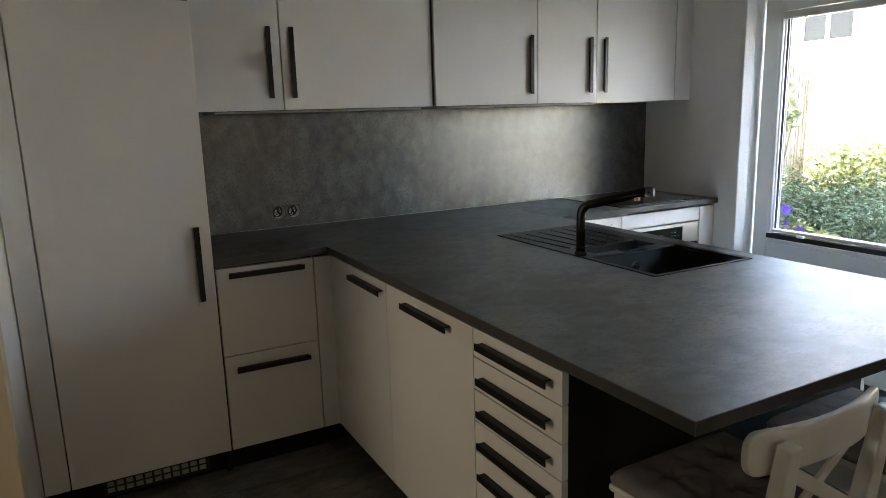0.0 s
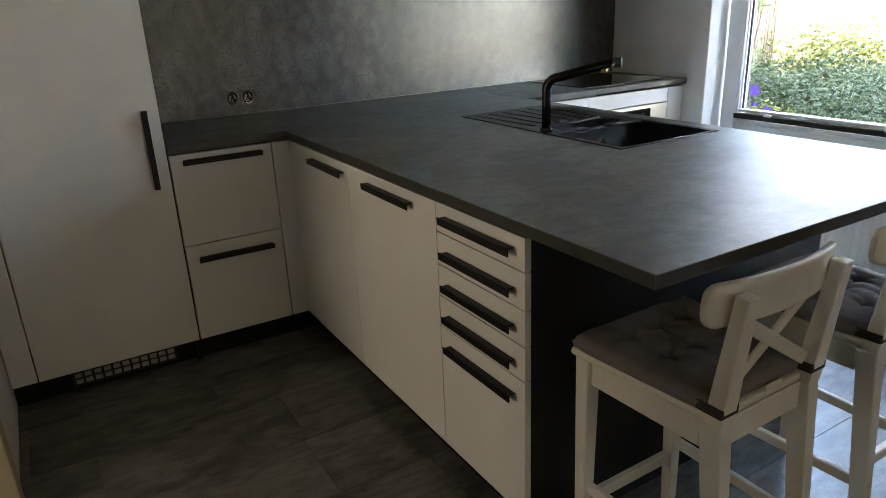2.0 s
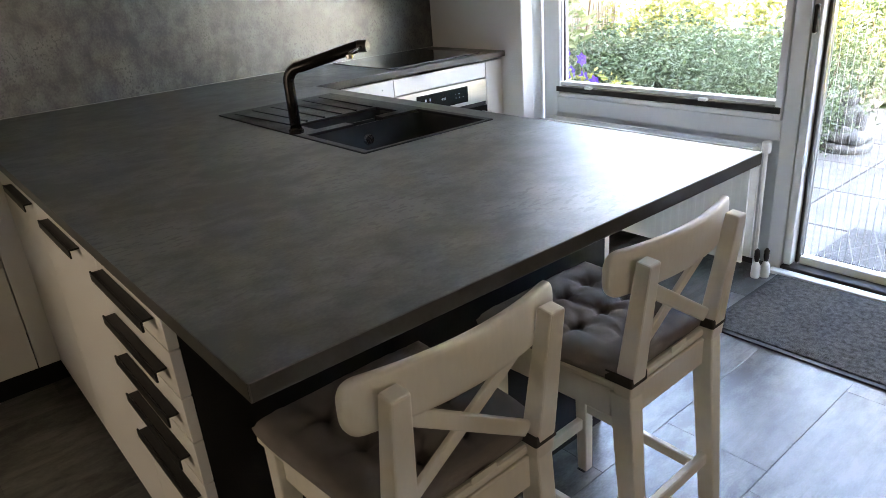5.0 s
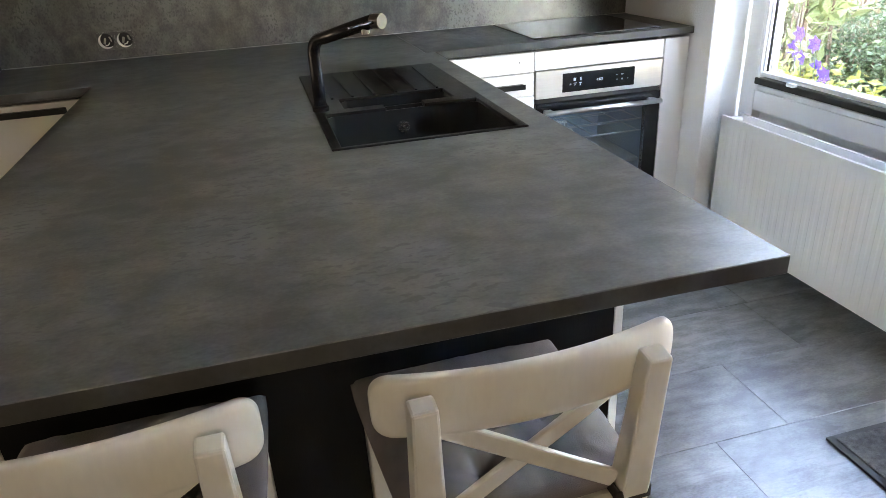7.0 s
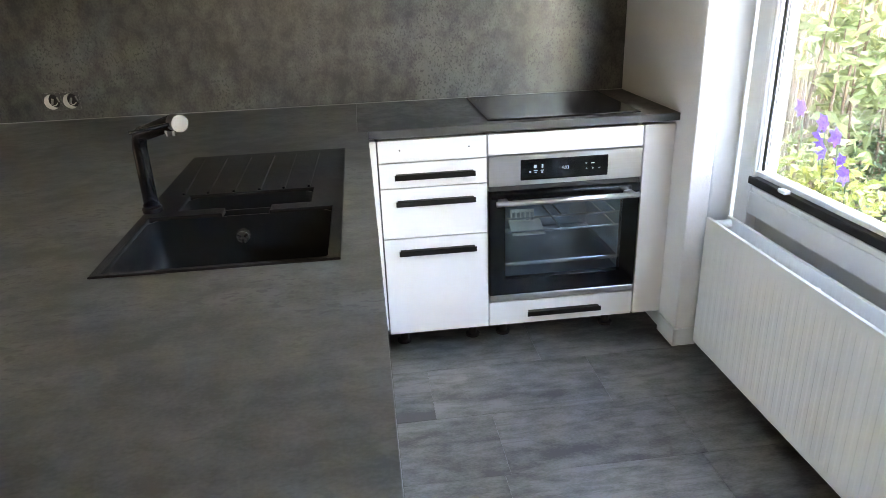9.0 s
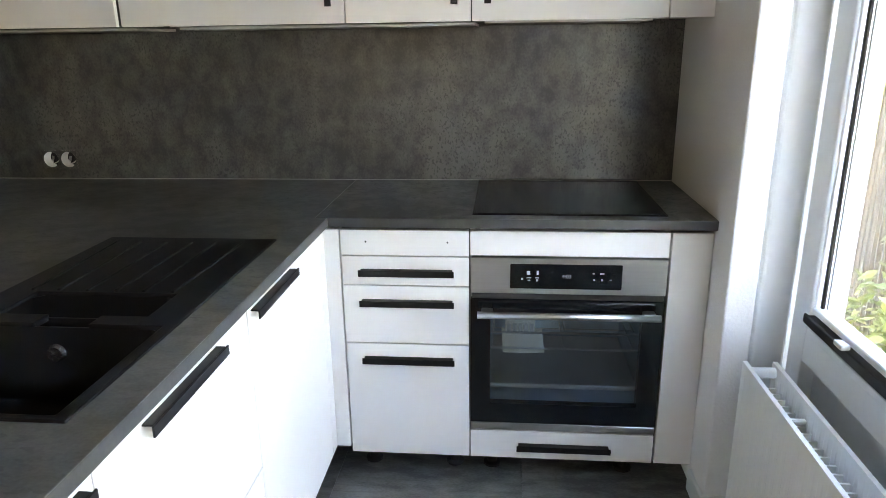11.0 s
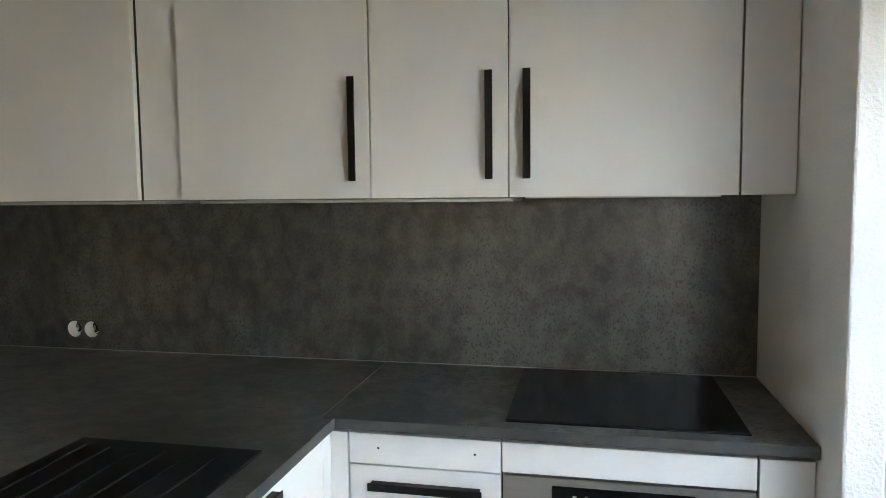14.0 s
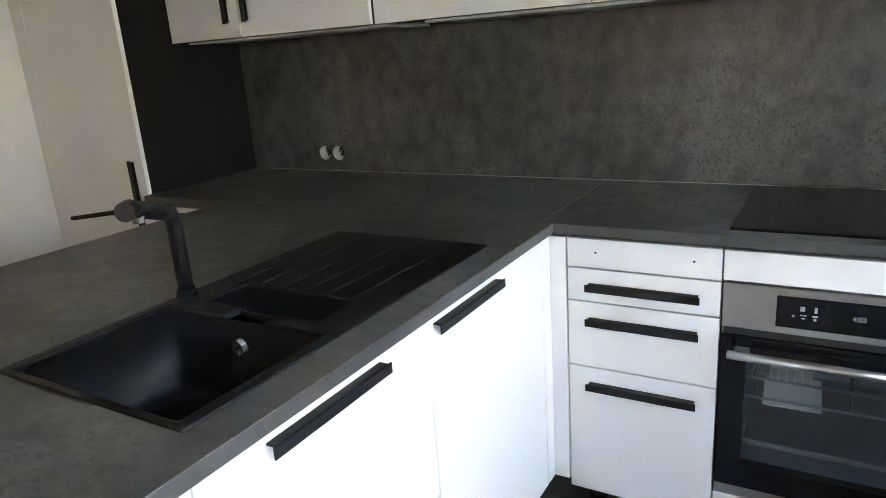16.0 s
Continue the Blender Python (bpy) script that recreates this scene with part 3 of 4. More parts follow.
part("body_floor", box(1.7005, 2.2735, -0.56, -0.02, FOOT, FOOT + 0.016), CARCASS, oc)
panel(oc, "top_rail", "-y", BACK_R, 1.686, 2.290, 0.792, TOPZ)
fr = panel(oc, "drawer_front", "-y", BACK_R, 1.686, 2.290, FOOT - 0.02, 0.184)
handle(fr, "-y", BACK_R, 1.842, 2.150, 0.128)
legs(oc, [(1.76, -0.50), (2.21, -0.50)])
# no plinth here: black board added as the shade behind the legs
part("toe_shade_board", box(1.24, 2.40, -0.300, -0.285, 0.0, FOOT - 0.012), PANEL, oc)
fp = thing("filler_panel", (2.35, -0.59, 0), "white filler panel beside the oven", "filler panel")
panel(fp, "board", "-y", BACK_R, 2.292, XR - 0.001, FOOT - 0.02, TOPZ)

ov = thing("oven", (1.988, -0.585, 0.18), "built-in oven with steel control strip and glass door", "oven")
OX0, OX1, OY = 1.690, 2.287, BACK_R - 0.004
bm = box(OX0, OX1, OY, OY + 0.03, 0.672, 0.789, 0.002)
part("control_panel", bm, STEEL, ov, "brushed steel control panel")
disp = part("display", box(1.812, 2.152, OY - 0.0015, OY + 0.001, 0.690, 0.770, 0.002), BLACKGLASS, ov, "black touch display")


def on_display(x, z):
    return Matrix.Translation((x, OY - 0.0022, z)) @ Matrix.Rotation(radians(90), 4, "X")


text_mesh("clock", "4:03", 0.017, on_display(1.985, 0.731), DISPLAY, ov, "dim lit clock digits")
for xx, z, w, h in ((1.868, 0.742, 0.010, 0.012), (1.896, 0.742, 0.006, 0.014), (1.849, 0.722, 0.006, 0.006), (1.870, 0.726, 0.014, 0.003), (1.870, 0.718, 0.008, 0.003),
                    (1.895, 0.726, 0.012, 0.003), (1.895, 0.718, 0.006, 0.006), (2.066, 0.742, 0.006, 0.003), (2.092, 0.742, 0.012, 0.004), (2.068, 0.722, 0.006, 0.003),
                    (2.092, 0.722, 0.006, 0.006), (2.118, 0.722, 0.006, 0.003)):
    part("symbol", box(xx - w / 2, xx + w / 2, OY - 0.0026, OY - 0.0016, z - h / 2, z + h / 2), DISPLAY, ov)
part("vent_slot", box(OX0 + 0.004, OX1 - 0.004, OY + 0.006, OY + 0.03, 0.652, 0.671), RUBBER, ov)
dr = part("door", slab([(OX0, OX1, 0.216, 0.650)], [(1.752, 2.222, 0.285, 0.600)], 0, 1), BLACKGLASS, ov)
me = dr.data
for v in me.vertices:
    x, y, z = v.co
    w = Vector((x, y, z)) + origin(ov)
    v.co = Vector((w.x, OY if w.z > 0.5 else OY + 0.032, w.y)) - origin(ov)
me.flip_normals()
dr["label"] = "black glass oven door frame"
pn = part("door_window", box(1.7525, 2.2215, OY + 0.002, OY + 0.006, 0.2855, 0.5995), OVENGLASS, dr, "tinted glass of the oven door")
pn.visible_shadow = False
part("bottom_strip", box(OX0, OX1, OY, OY + 0.03, 0.188, 0.214, 0.002), STEEL, ov, "brushed steel strip")
part("door_handle", tube([(1.712, OY - 0.045, 0.616), (2.268, OY - 0.045, 0.616)], 0.011, 16), STEEL, dr, "round steel bar handle", True)
for xx in (1.742, 2.238):
    part("handle_bracket", box(xx - 0.018, xx + 0.018, OY - 0.046, OY + 0.001, 0.608, 0.624, 0.004, 2), STEEL, dr)
cav = bmesh.new()
for b in ((1.735, 2.240, -0.10, -0.09, 0.27, 0.62), (1.725, 1.735, OY + 0.034, -0.09, 0.27, 0.62), (2.240, 2.250, OY + 0.034, -0.09, 0.27, 0.62),
          (1.725, 2.25, OY + 0.034, -0.09, 0.255, 0.27), (1.725, 2.25, OY + 0.034, -0.09, 0.62, 0.635)):
    box(*b, 0, 1, cav)
part("cavity", cav, ENAMEL, ov, "enamelled oven cavity, lightened for the glass reflection")
for z in (0.465, 0.520):
    rk = bmesh.new()
    for a in range(3):
        yy = OY + 0.05 + a * 0.16
        merge(rk, tube([(1.738, yy, z), (2.238, yy, z)], 0.0025 if a else 0.004, 6))
    for xx in (1.76, 1.99, 2.21):
        merge(rk, tube([(xx, OY + 0.05, z + 0.004), (xx, OY + 0.41, z + 0.004)], 0.003, 6))
    part("rack", rk, STEEL, ov, "steel wire rack")
part("baking_tray", box(1.745, 2.232, OY + 0.05, -0.14, 0.318, 0.334, 0.004), STEEL, ov, "steel baking tray")
lf = thing("leaflet", (1.85, -0.50, 0.470), "folded paper leaflet lying on the oven rack", "leaflet")
part("sheet", beam((1.79, -0.500, 0.474), (1.925, -0.490, 0.470), 0.10, 0.003, 0, 1, (0, 1, 0.5)), PAPER, lf)
part("sheet", beam((1.80, -0.470, 0.505), (1.90, -0.462, 0.500), 0.06, 0.002, 0, 1, (0, 0.5, 1)), PAPER, lf)
for a in range(5):
    part("print_bar", box(1.806 + a * 0.019, 1.818 + a * 0.019, -0.4745, -0.4735, 0.488, 0.522), SEALANT, lf)

# ---- worktops ----
SX0, SX1, SYN, SYF = 0.704, 1.176, -1.790, -0.858
wt = thing("worktop", (0.5, -1.2, UNDER), "dark slate-look laminate worktop of the peninsula", "worktop")
part("slab", slab([(XL + 0.002, 0.0, -0.629, -0.004), (0.0, PEN_W, PEN_END, -0.629), (0.0, 1.214, -0.629, -0.004), (1.213, PEN_W, PEN_END, -0.610)],
                  [(SX0 + 0.012, SX1 - 0.012, SYN + 0.012, SYF - 0.012)], UNDER, H, 0.0012), TOP, wt)
for nm, bx in (("edge_band", (-0.0006, 0.0002, PEN_END + 0.002, -0.631)), ("edge_band", (PEN_W - 0.0002, PEN_W + 0.0006, PEN_END + 0.002, -0.612)),
               ("edge_band", (0.002, PEN_W - 0.002, PEN_END - 0.0006, PEN_END + 0.0002)), ("edge_band", (XL + 0.004, -0.002, -0.6296, -0.6288))):
    part(nm, box(*bx, UNDER + 0.0015, H - 0.0015), EDGE, wt)
wt2 = thing("worktop", (1.8, -0.3, UNDER), "dark slate-look laminate worktop beside the hob", "worktop")
part("slab", slab([(1.2152, XR - 0.001, -0.6085, -0.004)], [], UNDER, H, 0.0012), TOP2, wt2)
part("joint_strip", box(1.2140, 1.2152, -0.608, -0.004, UNDER, H + 0.0003), SEALANT, wt2)
part("front_joint", box(PEN_W + 0.0005, 2.414, -0.6105, -0.6088, UNDER + 0.001, H - 0.001), EDGE, wt2)
bs = thing("backsplash", (1.0, -0.01, H), "dark concrete-look splashback panel", "splashback")
sb = part("board", slab([(XL + 0.002, XR - 0.002, H + 0.002, 1.492)], [(x - 0.036, x + 0.036, SOCKET_Z - 0.036, SOCKET_Z + 0.036) for x in SOCKETS], 0.001, 0.0125), SPLASH, bs)
for v in sb.data.vertices:
    w = v.co + origin(bs)
    v.co = Vector((w.x, -w.z, w.y)) - origin(bs)
part("seal", box(XL + 0.02, XR - 0.002, -0.0145, -0.0126, H + 0.0005, H + 0.003), SEALANT, bs, "thin pale sealant line")

hb = thing("hob", (1.985, -0.27, H), "black glass induction hob set on the worktop", "hob")
part("glass_plate", box(1.694, 2.280, -0.558, -0.040, H + 0.0005, H + 0.006, 0.002, 2), BLACKGLASS, hb)
part("front_edge", box(1.694, 2.280, -0.562, -0.5585, H + 0.0005, H + 0.005, 0.001), GUNMETAL, hb, "thin dark metal front edge")

# sink
sk = thing("sink", (0.93, -1.32, H), "black composite sink with drainer, set in the worktop", "sink")
BZ, HZ = 0.735, 0.815
MAIN, HALF = (0.728, 1.150, -1.774, -1.456), (0.785, 1.098, -1.408, -1.288)
RT = H + 0.004
part("rim", slab([(SX0, SX1, SYN, SYF)], [MAIN, HALF, (0.893, 1.003, -1.460, -1.404)], H - 0.010, RT, 0.003), SINK, sk)


def bowl(name, r, z, lip):
    bm = bmesh.new()
    sh = 0.022
    ring = []
    for zc, ins in ((lip, 0.0), (z + 0.03, sh * 0.5), (z + 0.008, sh * 0.9), (z, sh * 1.8)):
        x0, x1, y0, y1 = r[0] + ins, r[1] - ins, r[2] + ins, r[3] - ins
        c = 0.022
        ring.append([bm.verts.new((px, py, zc)) for px, py in ((x0 + c, y0), (x1 - c, y0), (x1, y0 + c), (x1, y1 - c), (x1 - c, y1), (x0 + c, y1), (x0, y1 - c), (x0, y0 + c))])
    for a, b in zip(ring, ring[1:]):
        for i in range(8):
            bm.faces.new((a[i], a[(i + 1) % 8], b[(i + 1) % 8], b[i]))
    bm.faces.new(ring[-1])
    bmesh.ops.recalc_face_normals(bm, faces=bm.faces[:])
    ob = part(name, bm, SINK, sk, "", True)
    md = ob.modifiers.new("wall", "SOLIDIFY")
    md.thickness, md.offset = 0.006, 0
    return ob


bowl("main_bowl", (MAIN[0] - 0.002, MAIN[1] + 0.002, MAIN[2] - 0.002, MAIN[3] + 0.002), BZ, H - 0.004)
bowl("half_bowl", (HALF[0] - 0.002, HALF[1] + 0.002, HALF[2] - 0.002, HALF[3] + 0.002), HZ, H - 0.004)
part("saddle", box(0.891, 1.005, -1.457, -1.407, H - 0.035, H - 0.022, 0.003, 2), SINK, sk)
for xx, lean in ((0.768, -0.022), (0.828, -0.014), (0.893, -0.006), (0.958, 0.0), (1.020, 0.004), (1.085, 0.010)):
    part("drainer_rib", beam((xx + lean, -0.905, RT - 0.0010), (xx, -1.280, RT), 0.008, 0.009, 0.0025, 0.7, (1, 0, 0), 2), SINK, sk)
dn = part("overflow", tube([(0.936, MAIN[3] - 0.006, 0.863), (0.936, MAIN[3] - 0.016, 0.863)], [0.018, 0.015], 18), OVERFLOW, sk, "round chrome overflow cover")
for a in (0.6, 2.6, 4.7):
    part("overflow_slot", beam((0.936 + 0.004 * math.cos(a), MAIN[3] - 0.0175, 0.863 + 0.004 * math.sin(a)), (0.936 + 0.014 * math.cos(a), MAIN[3] - 0.0175, 0.863 + 0.014 * math.sin(a)), 0.005, 0.002, 0), RUBBER, sk)
part("drain", lathe((0.95, -1.61, BZ + 0.001), [(0.045, 0), (0.045, 0.003), (0.03, 0.005), (0.03, 0.002)], 20), CHROME, sk, "chrome drain")
# tap
tp = thing("tap", (0.722, -1.400, RT), "gunmetal kitchen tap with straight spout", "tap")
TE = Vector((0.858, -1.585, 1.163))
TB = Vector((0.722, -1.400, RT))
way = Vector((TE.x - TB.x, TE.y - TB.y, 0)).normalized()
part("base_ring", lathe(TB, [(0.0225, 0.0), (0.0225, 0.010), (0.019, 0.014), (0.019, 0.018)], 20), GUNMETAL, tp, "short dark base ring", False)
pts = [TB + Vector((0, 0, 0.012)), TB + Vector((0, 0, 0.10)), TB + Vector((0, 0, 0.150))]
for a in range(1, 7):
    ang = math.pi / 2 * a / 6
    pts.append(TB + Vector((0, 0, 0.150)) + way * (0.045 * (1 - math.cos(ang))) + Vector((0, 0, 0.045 * math.sin(ang))))
pts.append(TE)
part("spout", tube(pts, 0.0165, 18), GUNMETAL, tp, "", True)
part("end_cap", tube([TE, TE + way * 0.028], [0.0175, 0.0175], 20), CAPMETAL, tp, "round steel end cap")
part("lever", tube([TE + way * 0.014, TE + way * 0.014 + Vector((-0.080, -0.052, -0.006))], [0.0045, 0.0035], 10), GUNMETAL, tp)
part("nozzle", tube([TE - way * 0.03 + Vector((0, 0, -0.012)), TE - way * 0.03 + Vector((0, 0, -0.032))], [0.012, 0.011], 14), CHROME, tp, "short chrome nozzle")

# sockets in the splashback
for xx in SOCKETS:
    so = thing("socket", (xx, -0.013, SOCKET_Z), "open round socket box in the splashback", "socket", "socket pair")
    bm = bmesh.new()
    n = 32
    inner, outer = [], []
    for k in range(n):
        a = 2 * math.pi * k / n
        ca, sa = math.cos(a), math.sin(a)
        q = 0.0358 / max(abs(ca), abs(sa))
        inner.append(bm.verts.new((xx + 0.031 * ca, -0.0124, SOCKET_Z + 0.031 * sa)))
        outer.append(bm.verts.new((xx + q * ca, -0.0124, SOCKET_Z + q * sa)))
    for k in range(n):
        bm.faces.new((inner[k], inner[(k + 1) % n], outer[(k + 1) % n], outer[k]))
    part("surround", bm, SPLASH, so)
    part("sleeve", tube([(xx, -0.0126, SOCKET_Z), (xx, 0.046, SOCKET_Z)], 0.0312, 32, False), PLASTIC, so, "pale plastic sleeve", True)
    part("insert", tube([(xx, 0.030, SOCKET_Z), (xx, 0.045, SOCKET_Z)], 0.0300, 24), RUBBER, so, "dark insert")
    part("claw", beam((xx - 0.013, 0.020, SOCKET_Z - 0.014), (xx - 0.006, 0.020, SOCKET_Z + 0.010), 0.009, 0.016, 0.001), CHROME, so)
    part("claw", beam((xx + 0.016, 0.022, SOCKET_Z - 0.006), (xx + 0.010, 0.022, SOCKET_Z + 0.014), 0.007, 0.012, 0.001), CHROME, so)
    part("wire", tube([(xx + 0.004, 0.029, SOCKET_Z - 0.012), (xx + 0.002, 0.012, SOCKET_Z - 0.018), (xx - 0.010, 0.010, SOCKET_Z - 0.020)], 0.0022, 6), PLASTIC, so, "short pale wire")

# ---- upper cabinets ----
UZ, UTOP, UF = 1.484, 2.290, -0.370


def upper(label, doors, group="wall cabinets"):
    """doors: rows of (x0, x1, x of the handle or None)."""
    x0, x1 = doors[0][0], doors[-1][1]
    th = thing("wall_cabinet", ((x0 + x1) / 2, -0.18, UZ), label, "cabinet", group)
    part("body", box(x0 + 0.0008, x1 - 0.0008, UF + T + 0.012, -0.001, UZ + 0.006, UTOP, 0.001), GAPSHADE, th)
    for d0, d1, hx in doors:
        dd = panel(th, "door", "-y", UF, d0, d1, UZ, UTOP)
        if hx is not None:
            handle(dd, "-y", UF, 1.536, 1.830, hx, True)
    return th


upper("white wall cabinet with one door", [(XL + 0.003, -0.064, -0.119)])
upper("white wall cabinet with one door", [(-0.064, 0.532, -0.019)])
wf = thing("wall_filler", (0.61, -0.34, UZ), "recessed white filler between wall cabinets", "filler panel")
panel(wf, "board", "-y", UF + 0.020, 0.534, 0.674, UZ, UTOP)
upper("white wall cabinet with one door", [(0.678, 1.285, 1.237)])
upper("narrow white wall cabinet with one door", [(1.285, 1.682, 1.630)])
upper("white wall cabinet over the hob", [(1.682, 2.279, 1.733)])
wf = thing("wall_filler", (2.34, -0.36, UZ), "white filler panel against the side wall", "filler panel")
panel(wf, "board", "-y", UF, 2.280, XR - 0.0015, UZ, UTOP)
for a, b in ((-0.36, 0.60), (0.740, 1.695)):
    us = thing("under_cabinet_board", ((a + b) / 2, -0.2, UZ - 0.01), "white board under the wall cabinets", "board", "under boards")
    part("board", box(a, b, UF + 0.004, -0.10, UZ - 0.010, UZ - 0.001, 0.001), CARCASS, us)
hd = thing("cooker_hood", (1.98, -0.2, UZ), "flat steel underside of a built-in cooker hood", "cooker hood")
part("edge", box(1.72, 2.25, UF + 0.09, -0.05, UZ - 0.003, UZ + 0.004, 0.001), STEEL, hd)
cl = thing("ceiling_lamp", (0.86, -0.17, CEIL), "round white ceiling plate above the wall cabinets", "ceiling plate")
part("plate", lathe((0.86, -0.17, CEIL - 0.014), [(0.058, 0.0), (0.066, 0.004), (0.068, 0.013)], 28), RADWHITE, cl)
structure("trim_ceiling", box(0.402, 0.414, -0.9, -0.002, CEIL - 0.003, CEIL - 0.0005), CARCASS, "thin cover strip on the ceiling", "trim")

# ---- tall unit ----
FX0 = -1.050
tu = thing("tall_cabinet", (-0.75, -0.3, 0), "tall white cabinet with built-in fridge", "cabinet")
part("body", box(FX0 + 0.001, XL - 0.021, BACK_L + T + 0.002, -0.002, FOOT, 2.283), GAPSHADE, tu)
part("side_panel", box(XL - 0.020, XL, BACK_L + T + 0.001, -0.002, 0.0, 2.283, 0.001), PANEL, tu, "black-brown side panel")
td = panel(tu, "door", "-y", BACK_L, FX0, XL, FOOT, 1.885)
handle(td, "-y", BACK_L, 0.757, 1.052, -0.514, True)
panel(tu, "upper_door", "-y", BACK_L, FX0, XL, 1.887, 2.283)
panel(tu, "filler", "-y", BACK_L, WEST + 0.002, FX0, FOOT, 2.283)
part("plinth", box(WEST + 0.002, XL - 0.022, -0.555, -0.54, 0.0, FOOT - 0.004), PANEL, tu)
vg = part("vent_grille", box(-0.945, -0.545, -0.563, -0.5555, 0.018, 0.088, 0.001), RUBBER, tu, "grille in the plinth")
for r in range(2):
    for c in range(11):
        part("vent_cell", box(-0.932 + c * 0.0345, -0.906 + c * 0.0345, -0.5645, -0.5631, 0.030 + r * 0.026, 0.049 + r * 0.026, 0.001), STEEL, vg)

# ---- radiator ----
rd = thing("radiator", (2.53, -1.37, 0.0), "white double panel radiator under the window", "radiator")


def rad_panel(x, nm):
    bm = bmesh.new()
    ya, yb, n = -1.975, -0.812, 29
    st = (yb - ya) / n
    prof = [(ya, 0.0)]
    for i in range(n):
        y = ya + i * st
        prof += [(y + st * 0.18, 0.0), (y + st * 0.32, -0.0014), (y + st * 0.68, -0.0014), (y + st * 0.82, 0.0)]
    prof.append((yb, 0.0))
    cols = []
    for y, dx in prof:
        cols.append([bm.verts.new((x + d, y, z)) for z, d in ((0.058, 0.0), (0.080, dx * 0.2), (0.100, dx), (0.520, dx), (0.542, dx * 0.2), (0.570, 0.0))])
    for a, b in zip(cols, cols[1:]):
        for k in range(5):
            bm.faces.new((a[k], b[k], b[k + 1], a[k + 1]))
    bmesh.ops.recalc_face_normals(bm, faces=bm.faces[:])
    ob = part(nm, bm, RADWHITE, rd)
    md = ob.modifiers.new("wall", "SOLIDIFY")
    md.thickness, md.offset = 0.012, 0
    return ob


rad_panel(2.460, "front_panel")
rad_panel(2.540, "back_panel")
part("connector", tube([(2.463, -0.836, 0.548), (2.54, -0.836, 0.548)], 0.015, 12), RADWHITE, rd, "", True)
part("connector", tube([(2.463, -1.955, 0.548), (2.54, -1.955, 0.548)], 0.013, 12), RADWHITE, rd, "", True)
for yy in (-1.05, -1.36, -1.68):
    part("bracket", box(2.468, 2.532, yy - 0.007, yy + 0.007, 0.520, 0.532, 0.003), RADWHITE, rd)
for a in range(34):
    part("fin", box(2.470, 2.531, -0.866 - a * 0.032, -0.860 - a * 0.032, 0.11, 0.515), RADWHITE, rd)
part("valve", lathe((2.53, -2.0, 0.54), [(0.016, 0), (0.019, 0.01), (0.019, 0.045), (0.014, 0.05)], 14), RADWHITE, rd, "white valve knob")
part("pipe", tube([(2.53, -2.0, 0.0), (2.53, -2.0, 0.54)], 0.008, 10), RADWHITE, rd, "", True)
part("pipe", tube([(2.535, -1.04, 0.0), (2.535, -1.04, 0.10)], 0.008, 10), RADWHITE, rd, "", True)
part("pipe_rosette", box(2.515, 2.585, -1.085, -0.985, 0.0005, 0.010, 0.003, 2), RADWHITE, rd)

